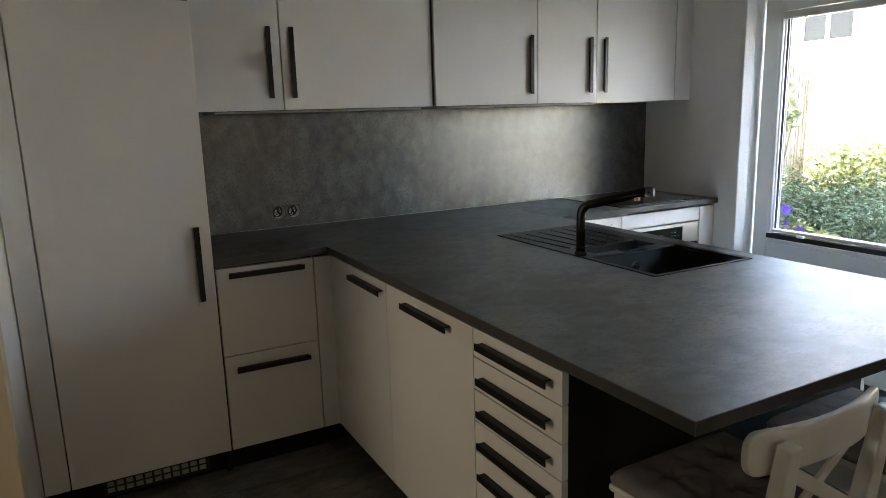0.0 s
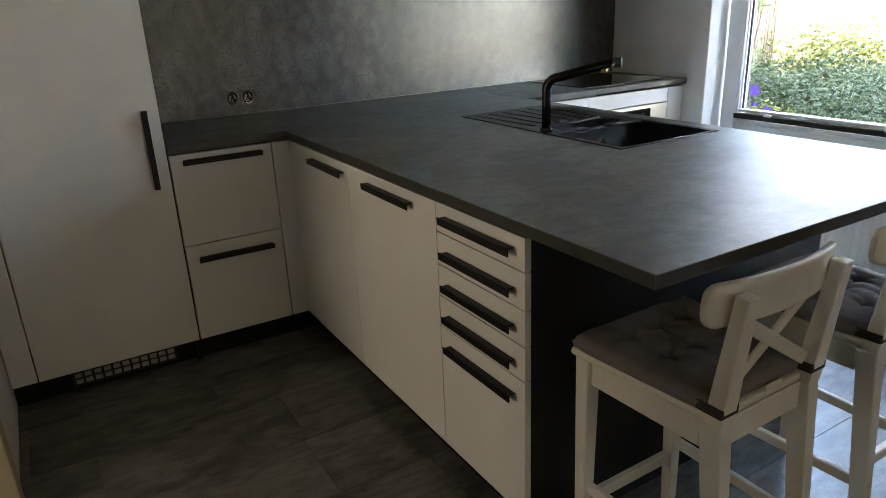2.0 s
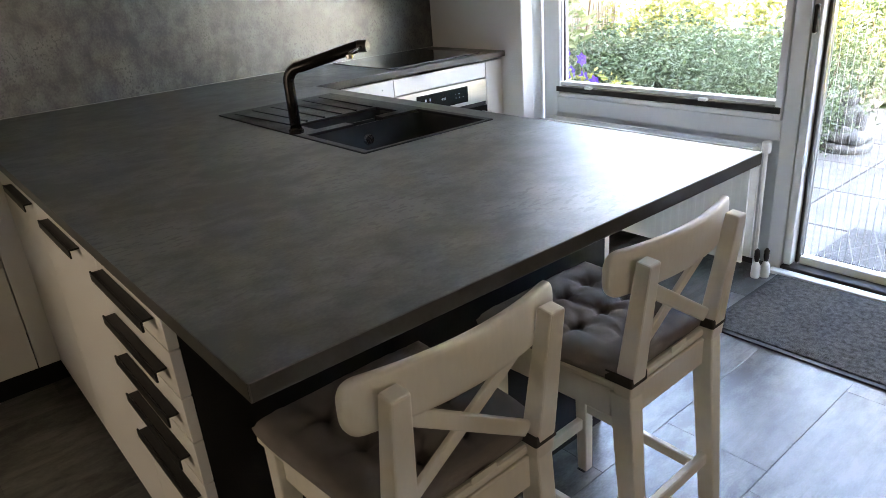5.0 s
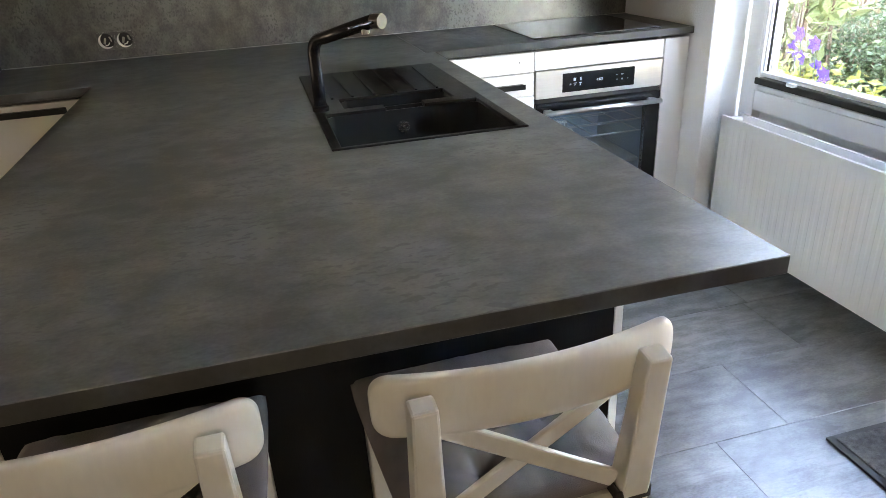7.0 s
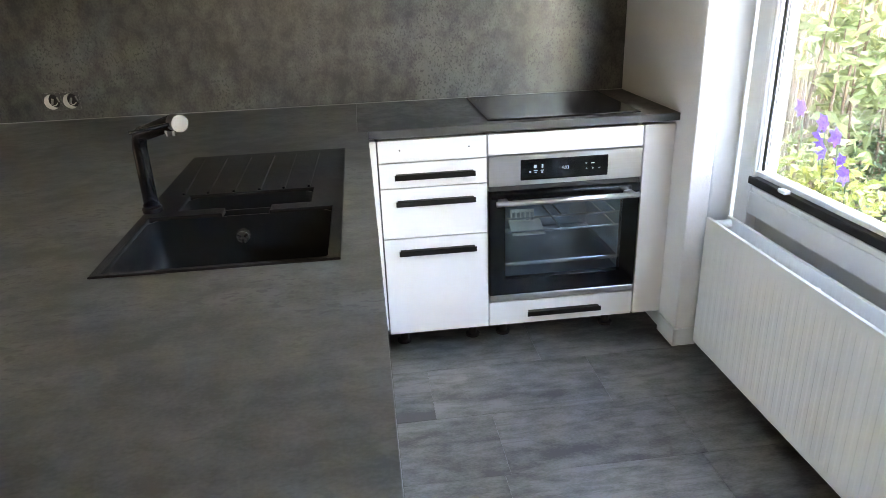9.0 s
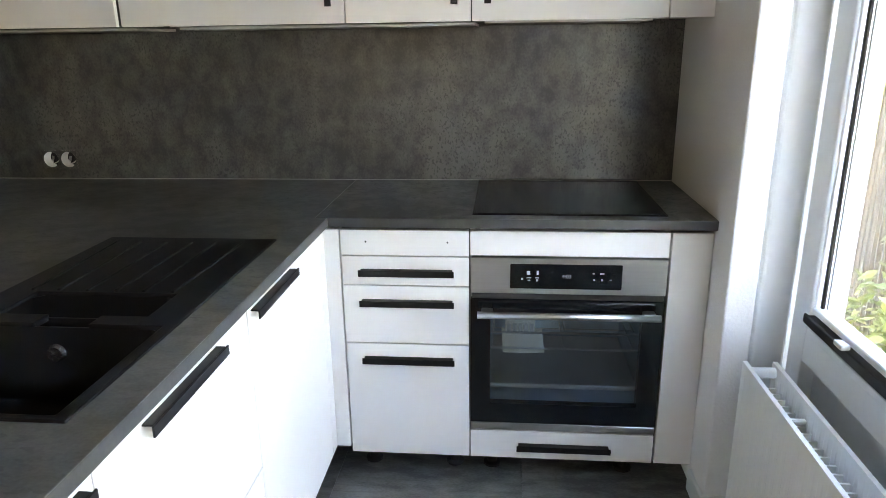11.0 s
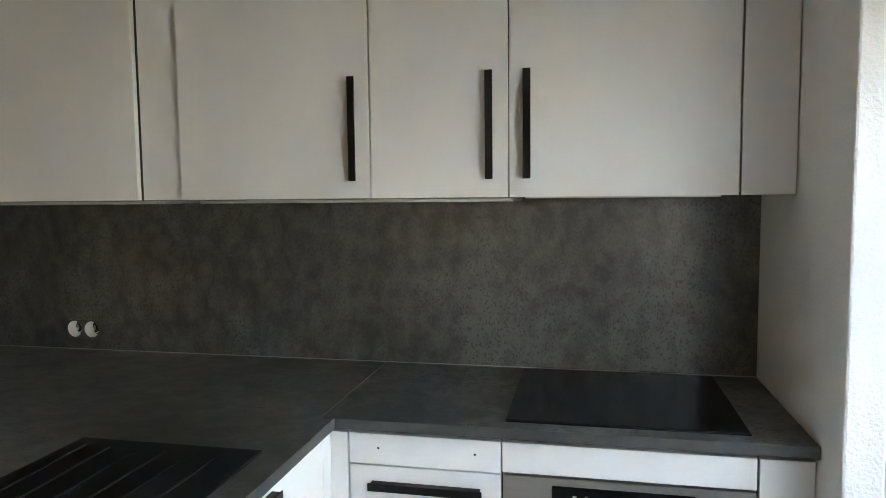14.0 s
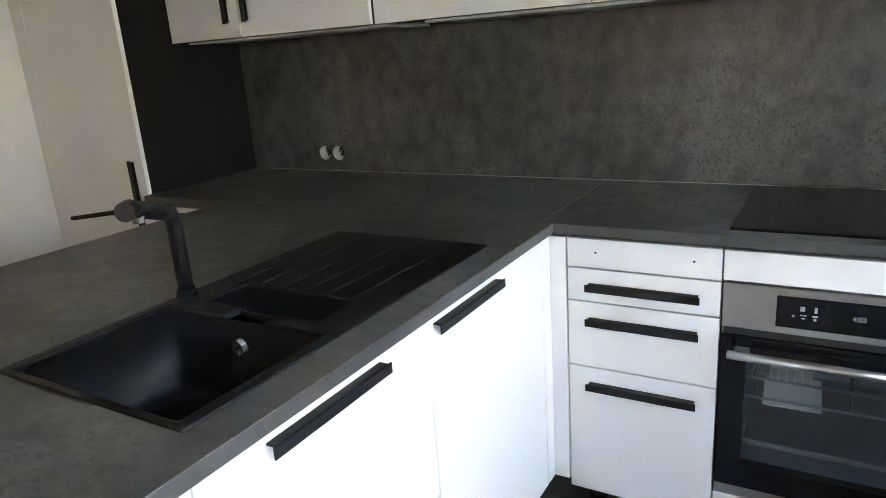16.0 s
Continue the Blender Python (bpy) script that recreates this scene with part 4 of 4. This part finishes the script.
# ---- stools ----
def bar_stool(name, label):
    st = thing(name, (0, 0, 0), label, "bar stool", "bar stools at the counter")
    SEAT = 0.597
    bm = bmesh.new()
    outline = []
    for hx, y in ((-0.165, -0.190), (0.165, -0.190), (0.188, 0.190), (-0.188, 0.190)):
        outline.append((hx, y))
    lo = [bm.verts.new((x, y, SEAT - 0.020)) for x, y in outline]
    hi = [bm.verts.new((x, y, SEAT)) for x, y in outline]
    bm.faces.new(lo[::-1])
    bm.faces.new(hi)
    for i in range(4):
        bm.faces.new((lo[i], lo[(i + 1) % 4], hi[(i + 1) % 4], hi[i]))
    bmesh.ops.recalc_face_normals(bm, faces=bm.faces[:])
    bmesh.ops.bevel(bm, geom=bm.edges[:], offset=0.007, segments=2, affect="EDGES", profile=0.5)
    part("seat", bm, STOOLWHITE, st)
    for s in (-1, 1):
        part("front_leg", beam((s * 0.166, 0.150, 0.0), (s * 0.160, 0.158, SEAT - 0.021), 0.042, 0.042, 0.004, 0.72, (1, 0, 0), 2), STOOLWHITE, st)
        part("back_leg", beam((s * 0.150, -0.240, 0.0), (s * 0.148, -0.184, SEAT - 0.021), 0.040, 0.050, 0.004, 0.72, (1, 0, 0), 2), STOOLWHITE, st)
        part("back_post", beam((s * 0.148, -0.190, SEAT - 0.020), (s * 0.152, -0.224, 0.862), 0.034, 0.030, 0.004, 1.35, (1, 0, 0), 2), STOOLWHITE, st)
        part("side_apron", beam((s * 0.150, -0.16, SEAT - 0.055), (s * 0.158, 0.145, SEAT - 0.055), 0.020, 0.066, 0.003, 1.0, (1, 0, 0)), STOOLWHITE, st)
        part("side_stretcher", beam((s * 0.151, -0.215, 0.215), (s * 0.163, 0.150, 0.215), 0.018, 0.030, 0.003, 1.0, (1, 0, 0)), STOOLWHITE, st)
        part("foot_pad", box(s * 0.158 - 0.012, s * 0.158 + 0.012, 0.138, 0.162, -0.0005, 0.004), RUBBER, st)
    part("front_apron", beam((-0.142, 0.162, SEAT - 0.055), (0.142, 0.162, SEAT - 0.055), 0.020, 0.066, 0.003, 1.0, (0, 1, 0)), STOOLWHITE, st)
    part("back_apron", beam((-0.130, -0.182, SEAT - 0.055), (0.130, -0.182, SEAT - 0.055), 0.020, 0.066, 0.003, 1.0, (0, 1, 0)), STOOLWHITE, st)
    part("front_stretcher", beam((-0.146, 0.152, 0.165), (0.146, 0.152, 0.165), 0.020, 0.034, 0.003, 1.0, (0, 1, 0)), STOOLWHITE, st)
    part("back_stretcher", beam((-0.132, -0.212, 0.265), (0.132, -0.212, 0.265), 0.018, 0.030, 0.003, 1.0, (0, 1, 0)), STOOLWHITE, st)
    # curved top rail
    bm = bmesh.new()
    n = 44
    rows = []
    for i in range(n + 1):
        u = math.sin(math.pi * (i / n - 0.5))
        x = 0.206 * u
        y = -0.208 + 0.034 * u * u
        end = max(0.0, abs(u) - 0.86) / 0.14
        hh = 0.045 * (0.40 + 0.60 * math.sqrt(max(0.0, 1 - end ** 2.5)))
        zc = 0.836
        th = 0.011 * (1 - 0.35 * end ** 3)
        sl = 0.02
        ring = []
        for a in range(18):
            an = 2 * math.pi * a / 18
            cx, cz = math.cos(an), math.sin(an)
            px = math.copysign(abs(cx) ** 0.5, cx) * th
            pz = math.copysign(abs(cz) ** 0.45, cz) * hh
            ring.append(bm.verts.new((x, y + px - pz * sl, zc + pz)))
        rows.append(ring)
    for a, b in zip(rows, rows[1:]):
        for k in range(18):
            bm.faces.new((a[k], a[(k + 1) % 18], b[(k + 1) % 18], b[k]))
    bm.faces.new(rows[0][::-1])
    bm.faces.new(rows[-1])
    bmesh.ops.recalc_face_normals(bm, faces=bm.faces[:])
    part("top_rail", bm, STOOLWHITE, st, "", True)
    for s in (-1, 1):
        part("cross_slat", beam((s * 0.128, -0.186 - 0.004 * s, 0.632), (-s * 0.130, -0.188 - 0.004 * s, 0.800), 0.010, 0.030, 0.003, 1.0, (0, 1, 0.2), 2), STOOLWHITE, st)
    return st


def cushion(label):
    cu = thing("seat_cushion", (0, 0, 0), label, "cushion", "stool cushions")
    N = 44
    bm = bmesh.new()
    buttons = [(-0.09, 0.09), (0.0, 0.09), (0.09, 0.09), (-0.09, -0.02), (0.0, -0.02), (0.09, -0.02), (-0.045, -0.11), (0.045, -0.11)]
    top, bot = {}, {}
    for i in range(N + 1):
        for j in range(N + 1):
            u, v = -1 + 2 * i / N, -1 + 2 * j / N
            w = 0.186 + 0.012 * v - 0.004 * math.cos(u * 9)
            x, y = u * w * (1 - 0.03 * v ** 4), v * 0.186 * (1 - 0.04 * u ** 4) - 0.002
            edge = max(abs(u), abs(v))
            puff = 0.021 * (1 - edge ** 6) ** 0.5 if edge < 1 else 0.0
            z = 0.599 + 0.024 + puff
            for bx, by in buttons:
                d = math.hypot(x - bx, y - by)
                z -= 0.024 * math.exp(-(d / 0.0135) ** 2) + 0.007 * math.exp(-(d / 0.040) ** 2) + 0.009 * math.exp(-(d / 0.05) ** 2) * abs(math.sin(2.5 * math.atan2(y - by, x - bx))) ** 6
            z += 0.0025 * noise.noise(Vector((x * 22, y * 22, 1.7))) + 0.002 * noise.noise(Vector((x * 60, y * 30, 4.1)))
            top[i, j] = bm.verts.new((x, y, z))
            bot[i, j] = bm.verts.new((x * 0.985, y * 0.985, 0.599 + (0.008 if edge == 1 else 0.0)))
    for i in range(N):
        for j in range(N):
            bm.faces.new((top[i, j], top[i + 1, j], top[i + 1, j + 1], top[i, j + 1]))
            bm.faces.new((bot[i, j], bot[i, j + 1], bot[i + 1, j + 1], bot[i + 1, j]))
    ringk = [(i, 0) for i in range(N)] + [(N, j) for j in range(N)] + [(i, N) for i in range(N, 0, -1)] + [(0, j) for j in range(N, 0, -1)]
    for a, b in zip(ringk, ringk[1:] + ringk[:1]):
        bm.faces.new((top[a], bot[a], bot[b], top[b]))
    bmesh.ops.recalc_face_normals(bm, faces=bm.faces[:])
    part("pad", bm, FABRIC, cu, "", True)
    for bx, by in buttons:
        part("button", lathe((bx, by, 0.614), [(0.006, 0.0), (0.006, 0.002), (0.002, 0.0035)], 8), FABRIC, cu)
    for s in (-1, 1):
        bm = bmesh.new()
        px, py = s * 0.148, -0.184
        for b in ((px - 0.026, px + 0.026, py - 0.030, py - 0.026, 0.604, 0.626), (px + s * 0.022, px + s * 0.027, py - 0.028, py + 0.03, 0.604, 0.626), (px - s * 0.027, px - s * 0.022, py - 0.028, py + 0.03, 0.604, 0.626)):
            x0, x1 = sorted(b[:2])
            box(x0, x1, *b[2:], 0.0015, 1, bm)
        part("tie_strap", bm, STRAP, cu, "dark elastic tie strap round the post")
    part("tag", box(-0.01, 0.045, -0.1965, -0.195, 0.602, 0.616), PAPER, cu, "small white care tag")
    return cu


stool = bar_stool("bar_stool", "white wooden bar stool with cross back")
stool.matrix_basis = pose(0.302, -2.424, 0, 0, 0, 1)
copy_thing(stool, pose(0.842, -2.432, 0, 0, 0, 1))
cush = cushion("grey tufted cotton cushion tied to a stool")
cush.matrix_basis = pose(0.302, -2.424, 0, 0, 0, 1)
copy_thing(cush, pose(0.842, -2.432, 0, 0, 0, 1))

# ---- small things on the floor ----
dm = thing("doormat", (2.25, -2.9, 0), "dark grey fibre doormat inside the sliding door", "doormat")
part("mat_surface", box(1.965, 2.540, -3.28, -2.115, 0.001, 0.012, 0.004, 2), MATFIBRE, dm)
part("border", slab([(1.945, 2.548, -3.30, -2.100)], [(1.968, 2.537, -3.277, -2.118)], 0.0005, 0.007), RUBBER, dm, "black rubber border")
for x, y, r, colr in ((2.475, -2.035, 5, None), (2.505, -2.062, -8, None)):
    bt = thing("small_bottle", (x, y, 0), "small white bottle with dark cap beside the radiator", "bottle", "bottles on the floor")
    part("bottle", lathe((x, y, 0), [(0.018, 0), (0.020, 0.01), (0.018, 0.055), (0.008, 0.075)], 14), RADWHITE, bt, "", True)
    part("cap", lathe((x, y, 0.074), [(0.008, 0), (0.012, 0.02), (0.011, 0.05), (0.004, 0.06)], 12), RUBBER, bt, "", True)

# ---- outside ----
structure("ground", box(-300, 400, -300, 300, -0.30, -0.1005), SOIL, "bare garden soil", "ground")
tr = thing("terrace", (4.4, -2.6, -0.1), "terrace of large pale concrete pavers", "terrace", kind="structure")
for i in range(7):
    for j in range(8):
        x, y = 2.80 + i * 0.60, -5.6 + j * 0.60 + 0.25
        part("paver", box(x + 0.004, x + 0.596, y + 0.004, y + 0.596, -0.0995, -0.062 + random.uniform(-0.002, 0.002), 0.004), PAVER, tr)
om = thing("outdoor_mat", (3.2, -2.55, -0.06), "dark outdoor mat with pale diamond lines", "doormat")
part("mat_surface", box(2.98, 3.45, -2.95, -2.08, -0.060, -0.050, 0.003), MATFIBRE, om)
for i in range(6):
    for s in (-1, 1):
        part("line", beam((3.0, -2.50 + s * 0.39 - s * i * 0.13, -0.0495), (3.43, -2.50 + s * 0.20 - s * i * 0.13 + s * 0.0, -0.0495), 0.006, 0.001, 0, 1, (0, 1, 0)), PAVER, om)


def leaves(name, parent, spots, count, size, material, seed, label=""):
    """Many small bent leaves inside soft ellipsoids (x, y, z, rx, ry, rz)."""
    rng = np.random.RandomState(seed)
    spots = np.array(spots, dtype=float)
    vol = spots[:, 3] * spots[:, 4] * spots[:, 5]
    which = rng.choice(len(spots), count, p=vol / vol.sum())
    d = rng.normal(size=(count, 3))
    d /= np.linalg.norm(d, axis=1, keepdims=True)
    rad = rng.uniform(0.45, 1.0, (count, 1)) ** 0.6 * (1 + 0.10 * rng.normal(size=(count, 1)))
    c = spots[which, :3] + d * rad * spots[which, 3:]
    a = rng.normal(size=(count, 3))
    a[:, 2] *= 0.6
    a /= np.linalg.norm(a, axis=1, keepdims=True)
    b = np.cross(a, rng.normal(size=(count, 3)))
    b /= np.linalg.norm(b, axis=1, keepdims=True)
    nrm = np.cross(a, b)
    L = size * rng.uniform(0.6, 1.3, (count, 1))
    v = np.stack([c - a * L, c + b * L * 0.45 + nrm * L * 0.12, c + a * L, c - b * L * 0.45 + nrm * L * 0.12], 1).reshape(-1, 3)
    v[:, 2] = np.maximum(v[:, 2], -0.095)
    f = [(4 * i, 4 * i + 1, 4 * i + 2) for i in range(count)] + [(4 * i, 4 * i + 2, 4 * i + 3) for i in range(count)]
    me = bpy.data.meshes.new(name)
    me.from_pydata((v - np.array(origin(parent))).tolist(), [], f)
    me.materials.append(material)
    ob = new(name, me)
    ob.parent = parent
    if label:
        ob["label"] = label
    return ob


def shrub(name, base, spots, count, size, material, seed, label, category="shrub", stems=8):
    th = thing(name, base, label, category)
    leaves("foliage", th, spots, count, size, material, seed)
    rng = random.Random(seed)
    bm = bmesh.new()
    for _ in range(stems):
        sp = rng.choice(spots)
        g = Vector((sp[0] + rng.uniform(-0.3, 0.3) * sp[3], sp[1] + rng.uniform(-0.3, 0.3) * sp[4], -0.1))
        e = Vector((sp[0] + rng.uniform(-0.7, 0.7) * sp[3], sp[1] + rng.uniform(-0.7, 0.7) * sp[4], sp[2] + rng.uniform(0.2, 0.8) * sp[5]))
        merge(bm, tube([g, (g + e) / 2 + Vector((rng.uniform(-.05, .05), rng.uniform(-.05, .05), 0)), e], [0.012, 0.008, 0.003], 6))
    part("stems", bm, BARK, th)
    return th


rg = random.Random(3)
for k in range(5):
    y0 = -1.15 + k * 0.40
    sp = [(4.55 + rg.uniform(-.5, .5), y0 + rg.uniform(-.4, .3), 0.30 + rg.uniform(-.1, .18), 0.42, 0.42, 0.40) for _ in range(7)]
    shrub("shrub", (4.5, y0, -0.1), sp, 9000, 0.020, LEAF, 11 + k, "dense grey-green garden shrub", stems=10)
for k in range(6):
    y0 = -0.6 + k * 1.1
    sp = [(5.7 + rg.uniform(-.5, .5), y0 + rg.uniform(-.5, .5), 0.56 + rg.uniform(-.28, .34), 0.42, 0.42, 0.36) for _ in range(7)]
    shrub("shrub", (5.7, y0, -0.1), sp, 6500, 0.025, LEAFGOLD, 31 + k, "sunlit yellow-green garden shrub", stems=10)
for k, (x, y, h) in enumerate(((7.6, -1.9, 1.3), (8.2, -3.4, 1.0), (7.0, -0.9, 1.2), (6.9, -2.9, 0.5), (8.4, -2.4, 2.0))):
    sp = [(x + rg.uniform(-.6, .6), y + rg.uniform(-.6, .6), h * 0.45 + rg.uniform(-.3, .4) * h, 0.55, 0.55, 0.45) for _ in range(8)]
    shrub("shrub", (x, y, -0.1), sp, 5200, 0.042, LEAF if k % 2 == 0 else LEAFGOLD, 51 + k, "leafy garden shrub behind the terrace", stems=10)
# climber beside the window and violet flowers
sp = [(3.80 + rg.uniform(-.32, .32), 0.34 + rg.uniform(-.18, .16), 0.45 + i * 0.11, 0.24, 0.20, 0.18) for i in range(15)]
shrub("climber", (3.8, 0.34, -0.1), sp, 1500, 0.050, LEAFPALE, 71, "climbing plant with pale round leaves before the reeds", "climber", 12)
pt = thing("flower_plant", (3.1, -0.6, -0.1), "low plant with violet flowers under the window", "flowers")
leaves("foliage", pt, [(3.12, -0.70, 0.35, 0.22, 0.42, 0.34), (3.05, -0.45, 0.40, 0.2, 0.25, 0.34)], 1800, 0.026, LEAFGOLD, 81)
for x, y, z in ((3.08, -0.60, 0.78), (3.10, -0.50, 0.70), (3.05, -0.72, 0.66), (3.16, -0.55, 0.66), (3.14, -0.43, 0.80), (3.18, -0.36, 0.72), (3.12, -0.30, 0.84)):
    bm = bmesh.new()
    for q in range(6):
        an = q * math.pi / 3 + x * 9
        o, dv = Vector((x, y, z)), Vector((-0.35, math.cos(an), math.sin(an))).normalized()
        sd_ = dv.cross(Vector((1, 0, 0))).normalized()
        vs = [bm.verts.new(p) for p in (o, o + dv * 0.022 + sd_ * 0.016, o + dv * 0.046, o + dv * 0.022 - sd_ * 0.016)]
        bm.faces.new(vs)
    part("flower", bm, PETAL, pt, "violet five-petalled flower")
    part("stalk", tube([(x + 0.03, y, -0.1), (x + 0.03, y, z * 0.6), (x, y, z)], 0.003, 5), LEAF, pt)
# garden figure, one plain mesh
fig = bmesh.new()
SXc, SYc, SZc, SK = 4.95, -1.44, -0.062, 0.82
merge(fig, lathe((SXc, SYc, SZc), [(0.20 * SK, 0.0), (0.215 * SK, 0.02), (0.215 * SK, 0.05), (0.19 * SK, 0.06)], 24))
for cx, cy, cz, rx, ry, rz in ((0, 0, 0.13, 0.17, 0.21, 0.09), (0.01, 0, 0.25, 0.11, 0.13, 0.15), (0, 0, 0.44, 0.068, 0.064, 0.082), (-0.09, 0.12, 0.13, 0.09, 0.08, 0.06), (-0.09, -0.12, 0.13, 0.09, 0.08, 0.06),
                               (-0.03, 0.115, 0.25, 0.045, 0.045, 0.10), (-0.03, -0.115, 0.25, 0.045, 0.045, 0.10), (-0.10, 0.0, 0.19, 0.05, 0.09, 0.035), (0, 0, 0.36, 0.04, 0.04, 0.05),
                               (0, 0.066, 0.43, 0.012, 0.010, 0.030), (0, -0.066, 0.43, 0.012, 0.010, 0.030)):
    bl = bmesh.new()
    bmesh.ops.create_uvsphere(bl, u_segments=20, v_segments=12, radius=1.0)
    for v in bl.verts:
        w = v.co.copy()
        k = 1 + 0.05 * noise.noise(w * 3 + Vector((cx, cy, cz)) * 9)
        v.co = Vector((SXc + SK * (cx + w.x * rx * k), SYc + SK * (cy + w.y * ry * k), SZc + SK * (cz + w.z * rz * k)))
    merge(fig, bl)
tagged(part("statue", fig, STONE, None, "", True), "grey stone seated garden statue on the terrace", "statue")
bl = bmesh.new()
bmesh.ops.create_uvsphere(bl, u_segments=20, v_segments=14, radius=0.13)
bmesh.ops.translate(bl, verts=bl.verts, vec=(5.35, -1.72, 0.26))
gb = thing("garden_ball", (5.35, -1.72, -0.06), "white ball lamp on a short stand", "garden lamp")
part("ball", bl, RADWHITE, gb, "", True)
part("stand", lathe((5.35, -1.72, -0.062), [(0.07, 0), (0.07, 0.02), (0.03, 0.05), (0.03, 0.21)], 14), STONE, gb)
gs = thing("garden_stake", (3.9, -1.45, -0.1), "thin metal garden stake with a bud ornament", "garden ornament")
part("rod", tube([(3.9, -1.45, -0.1), (3.88, -1.46, 0.5), (3.9, -1.48, 0.98)], 0.004, 6), STEEL, gs)
part("bud", lathe((3.9, -1.48, 0.97), [(0.010, 0), (0.030, 0.03), (0.026, 0.06), (0.006, 0.09)], 12), STONE, gs, "", True)


def tree(x, y, h, seed):
    th = thing("tree", (x, y, -0.1), "garden tree with brown trunk and leafy crown", "tree")
    rng = random.Random(seed)
    bm = tube([(x, y, -0.1), (x + 0.05, y, h * 0.3), (x - 0.04, y + 0.06, h * 0.65), (x, y, h)], [0.16, 0.13, 0.09, 0.03], 12)
    sp = []
    for _ in range(9):
        z = h * rng.uniform(0.5, 0.95)
        an = rng.uniform(0, 6.28)
        e = Vector((x + 1.1 * math.cos(an), y + 1.1 * math.sin(an), z + rng.uniform(0.2, 0.8)))
        merge(bm, tube([(x, y, z - 0.2), ((x + e.x) / 2, (y + e.y) / 2, z + 0.15), e], [0.05, 0.03, 0.012], 8))
        sp.append((e.x, e.y, e.z, 0.7, 0.7, 0.5))
    part("trunk", bm, BARK, th)
    leaves("crown", th, sp, 6000, 0.05, LEAFGOLD, seed)


tree(9.4, -1.5, 4.2, 5)
tree(9.2, -0.3, 4.6, 6)
fence = thing("fence", (10.6, 2.0, -0.1), "pale wooden board fence along the garden", "fence")
for i in range(70):
    y = -6.0 + i * 0.20
    part("board", box(10.6, 10.62, y, y + 0.19, -0.1, 2.0 + 0.03 * (i % 2) + rg.uniform(-0.01, 0.01), 0.003), RENDERWHITE, fence)
for i in range(8):
    part("post", box(10.53, 10.6, -6.0 + i * 2.0, -5.91 + i * 2.0, -0.1, 2.05, 0.004), FENCEWOOD, fence)
screen = thing("reed_screen", (4.0, 0.75, -0.1), "weathered brown reed screen along the garden", "screen")
for i in range(92):
    xx = 2.84 + i * 0.026
    part("reed", tube([(xx, 0.75, -0.1), (xx + rg.uniform(-.01, .01), 0.75 + rg.uniform(-.02, .02), 1.72 + rg.uniform(-.10, .08))], 0.012, 6), REED, screen)


def house(base_x, y0, y1):
    th = thing("house", (base_x, (y0 + y1) / 2, -0.1), "pale brick terraced house with white bands", "house")
    part("wall", box(base_x, base_x + 6, y0, y1, -0.1, 6.2), BRICK, th)
    part("roof", box(base_x - 0.3, base_x + 6.3, y0 - 0.1, y1 + 0.1, 6.2, 6.45), ROOF, th)
    part("band", box(base_x - 0.06, base_x - 0.002, y0, y1, 2.42, 3.34), RENDERWHITE, th, "white cladding band")
    part("band", box(base_x - 0.06, base_x - 0.002, y0, y1, 5.3, 6.19), RENDERWHITE, th, "white cladding band")
    n = int((y1 - y0) / 3.2)
    for i in range(n):
        c = y0 + (i + 0.5) * (y1 - y0) / n
        for z0, z1 in ((0.9, 2.3), (3.39, 4.66)):
            wd = part("window", slab([(c - 0.95, c + 0.95, z0, z1)], [(c - 0.87, c - 0.05, z0 + 0.08, z1 - 0.08), (c + 0.05, c + 0.87, z0 + 0.08, z1 - 0.08)], 0, 0.12), RENDERWHITE, th, "white window frame")
            o = origin(th)
            for v in wd.data.vertices:
                w = v.co + o
                v.co = Vector((base_x - 0.09 + w.z, w.x, w.y)) - o
            wd.data.flip_normals()
            for a in (c - 0.87, c + 0.05):
                part("pane", box(base_x - 0.02, base_x - 0.004, a, a + 0.82, z0 + 0.08, z1 - 0.08), DARKPANE, wd, "dark reflecting pane")


house(22.0, -14.0, 30.0)

# ---- floor tiles, last ----
TY, TX = 0.3145, 0.630
shift = {}
mesh_cache = {}


def tile_mesh(w, d):
    key = (round(w, 3), round(d, 3))
    if key not in mesh_cache:
        bm = box(-w / 2 + 0.0005, w / 2 - 0.0005, -d / 2 + 0.0005, d / 2 - 0.0005, -0.004, 0.0, 0.0006)
        me = bpy.data.meshes.new("tile")
        bm.to_mesh(me)
        bm.free()
        me.materials.append(TILE)
        mesh_cache[key] = me
    return mesh_cache[key]


start = {-4: 1.604, -5: 1.585, -6: 1.895, -7: 1.653, -8: 1.340, -9: 1.236}
row = 0
while True:
    yt = -0.127 - TY * (row - 1) if row else 0.0
    yb = -0.127 - TY * row
    if yt < -4.3:
        break
    d = yt - yb
    rw = random.Random(row)
    x0 = start.get(-row, rw.uniform(0, TX)) % TX - TX + math.floor(-1.14 / TX) * TX
    while x0 < 2.60:
        a, b = max(x0, WEST), min(x0 + TX, 2.60)
        if b - a > 0.02:
            ob = new("tile", tile_mesh(b - a, d))
            ob.location = ((a + b) / 2, (yt + yb) / 2, 0.0)
            ob.parent = floor_ob
        x0 += TX
    row += 1
rest = structure("floor_rest", box(WEST, 2.60, SOUTH, yt - 0.001, -0.0029, -0.0002), TILE, "stone-look tile floor of the living area", "floor")
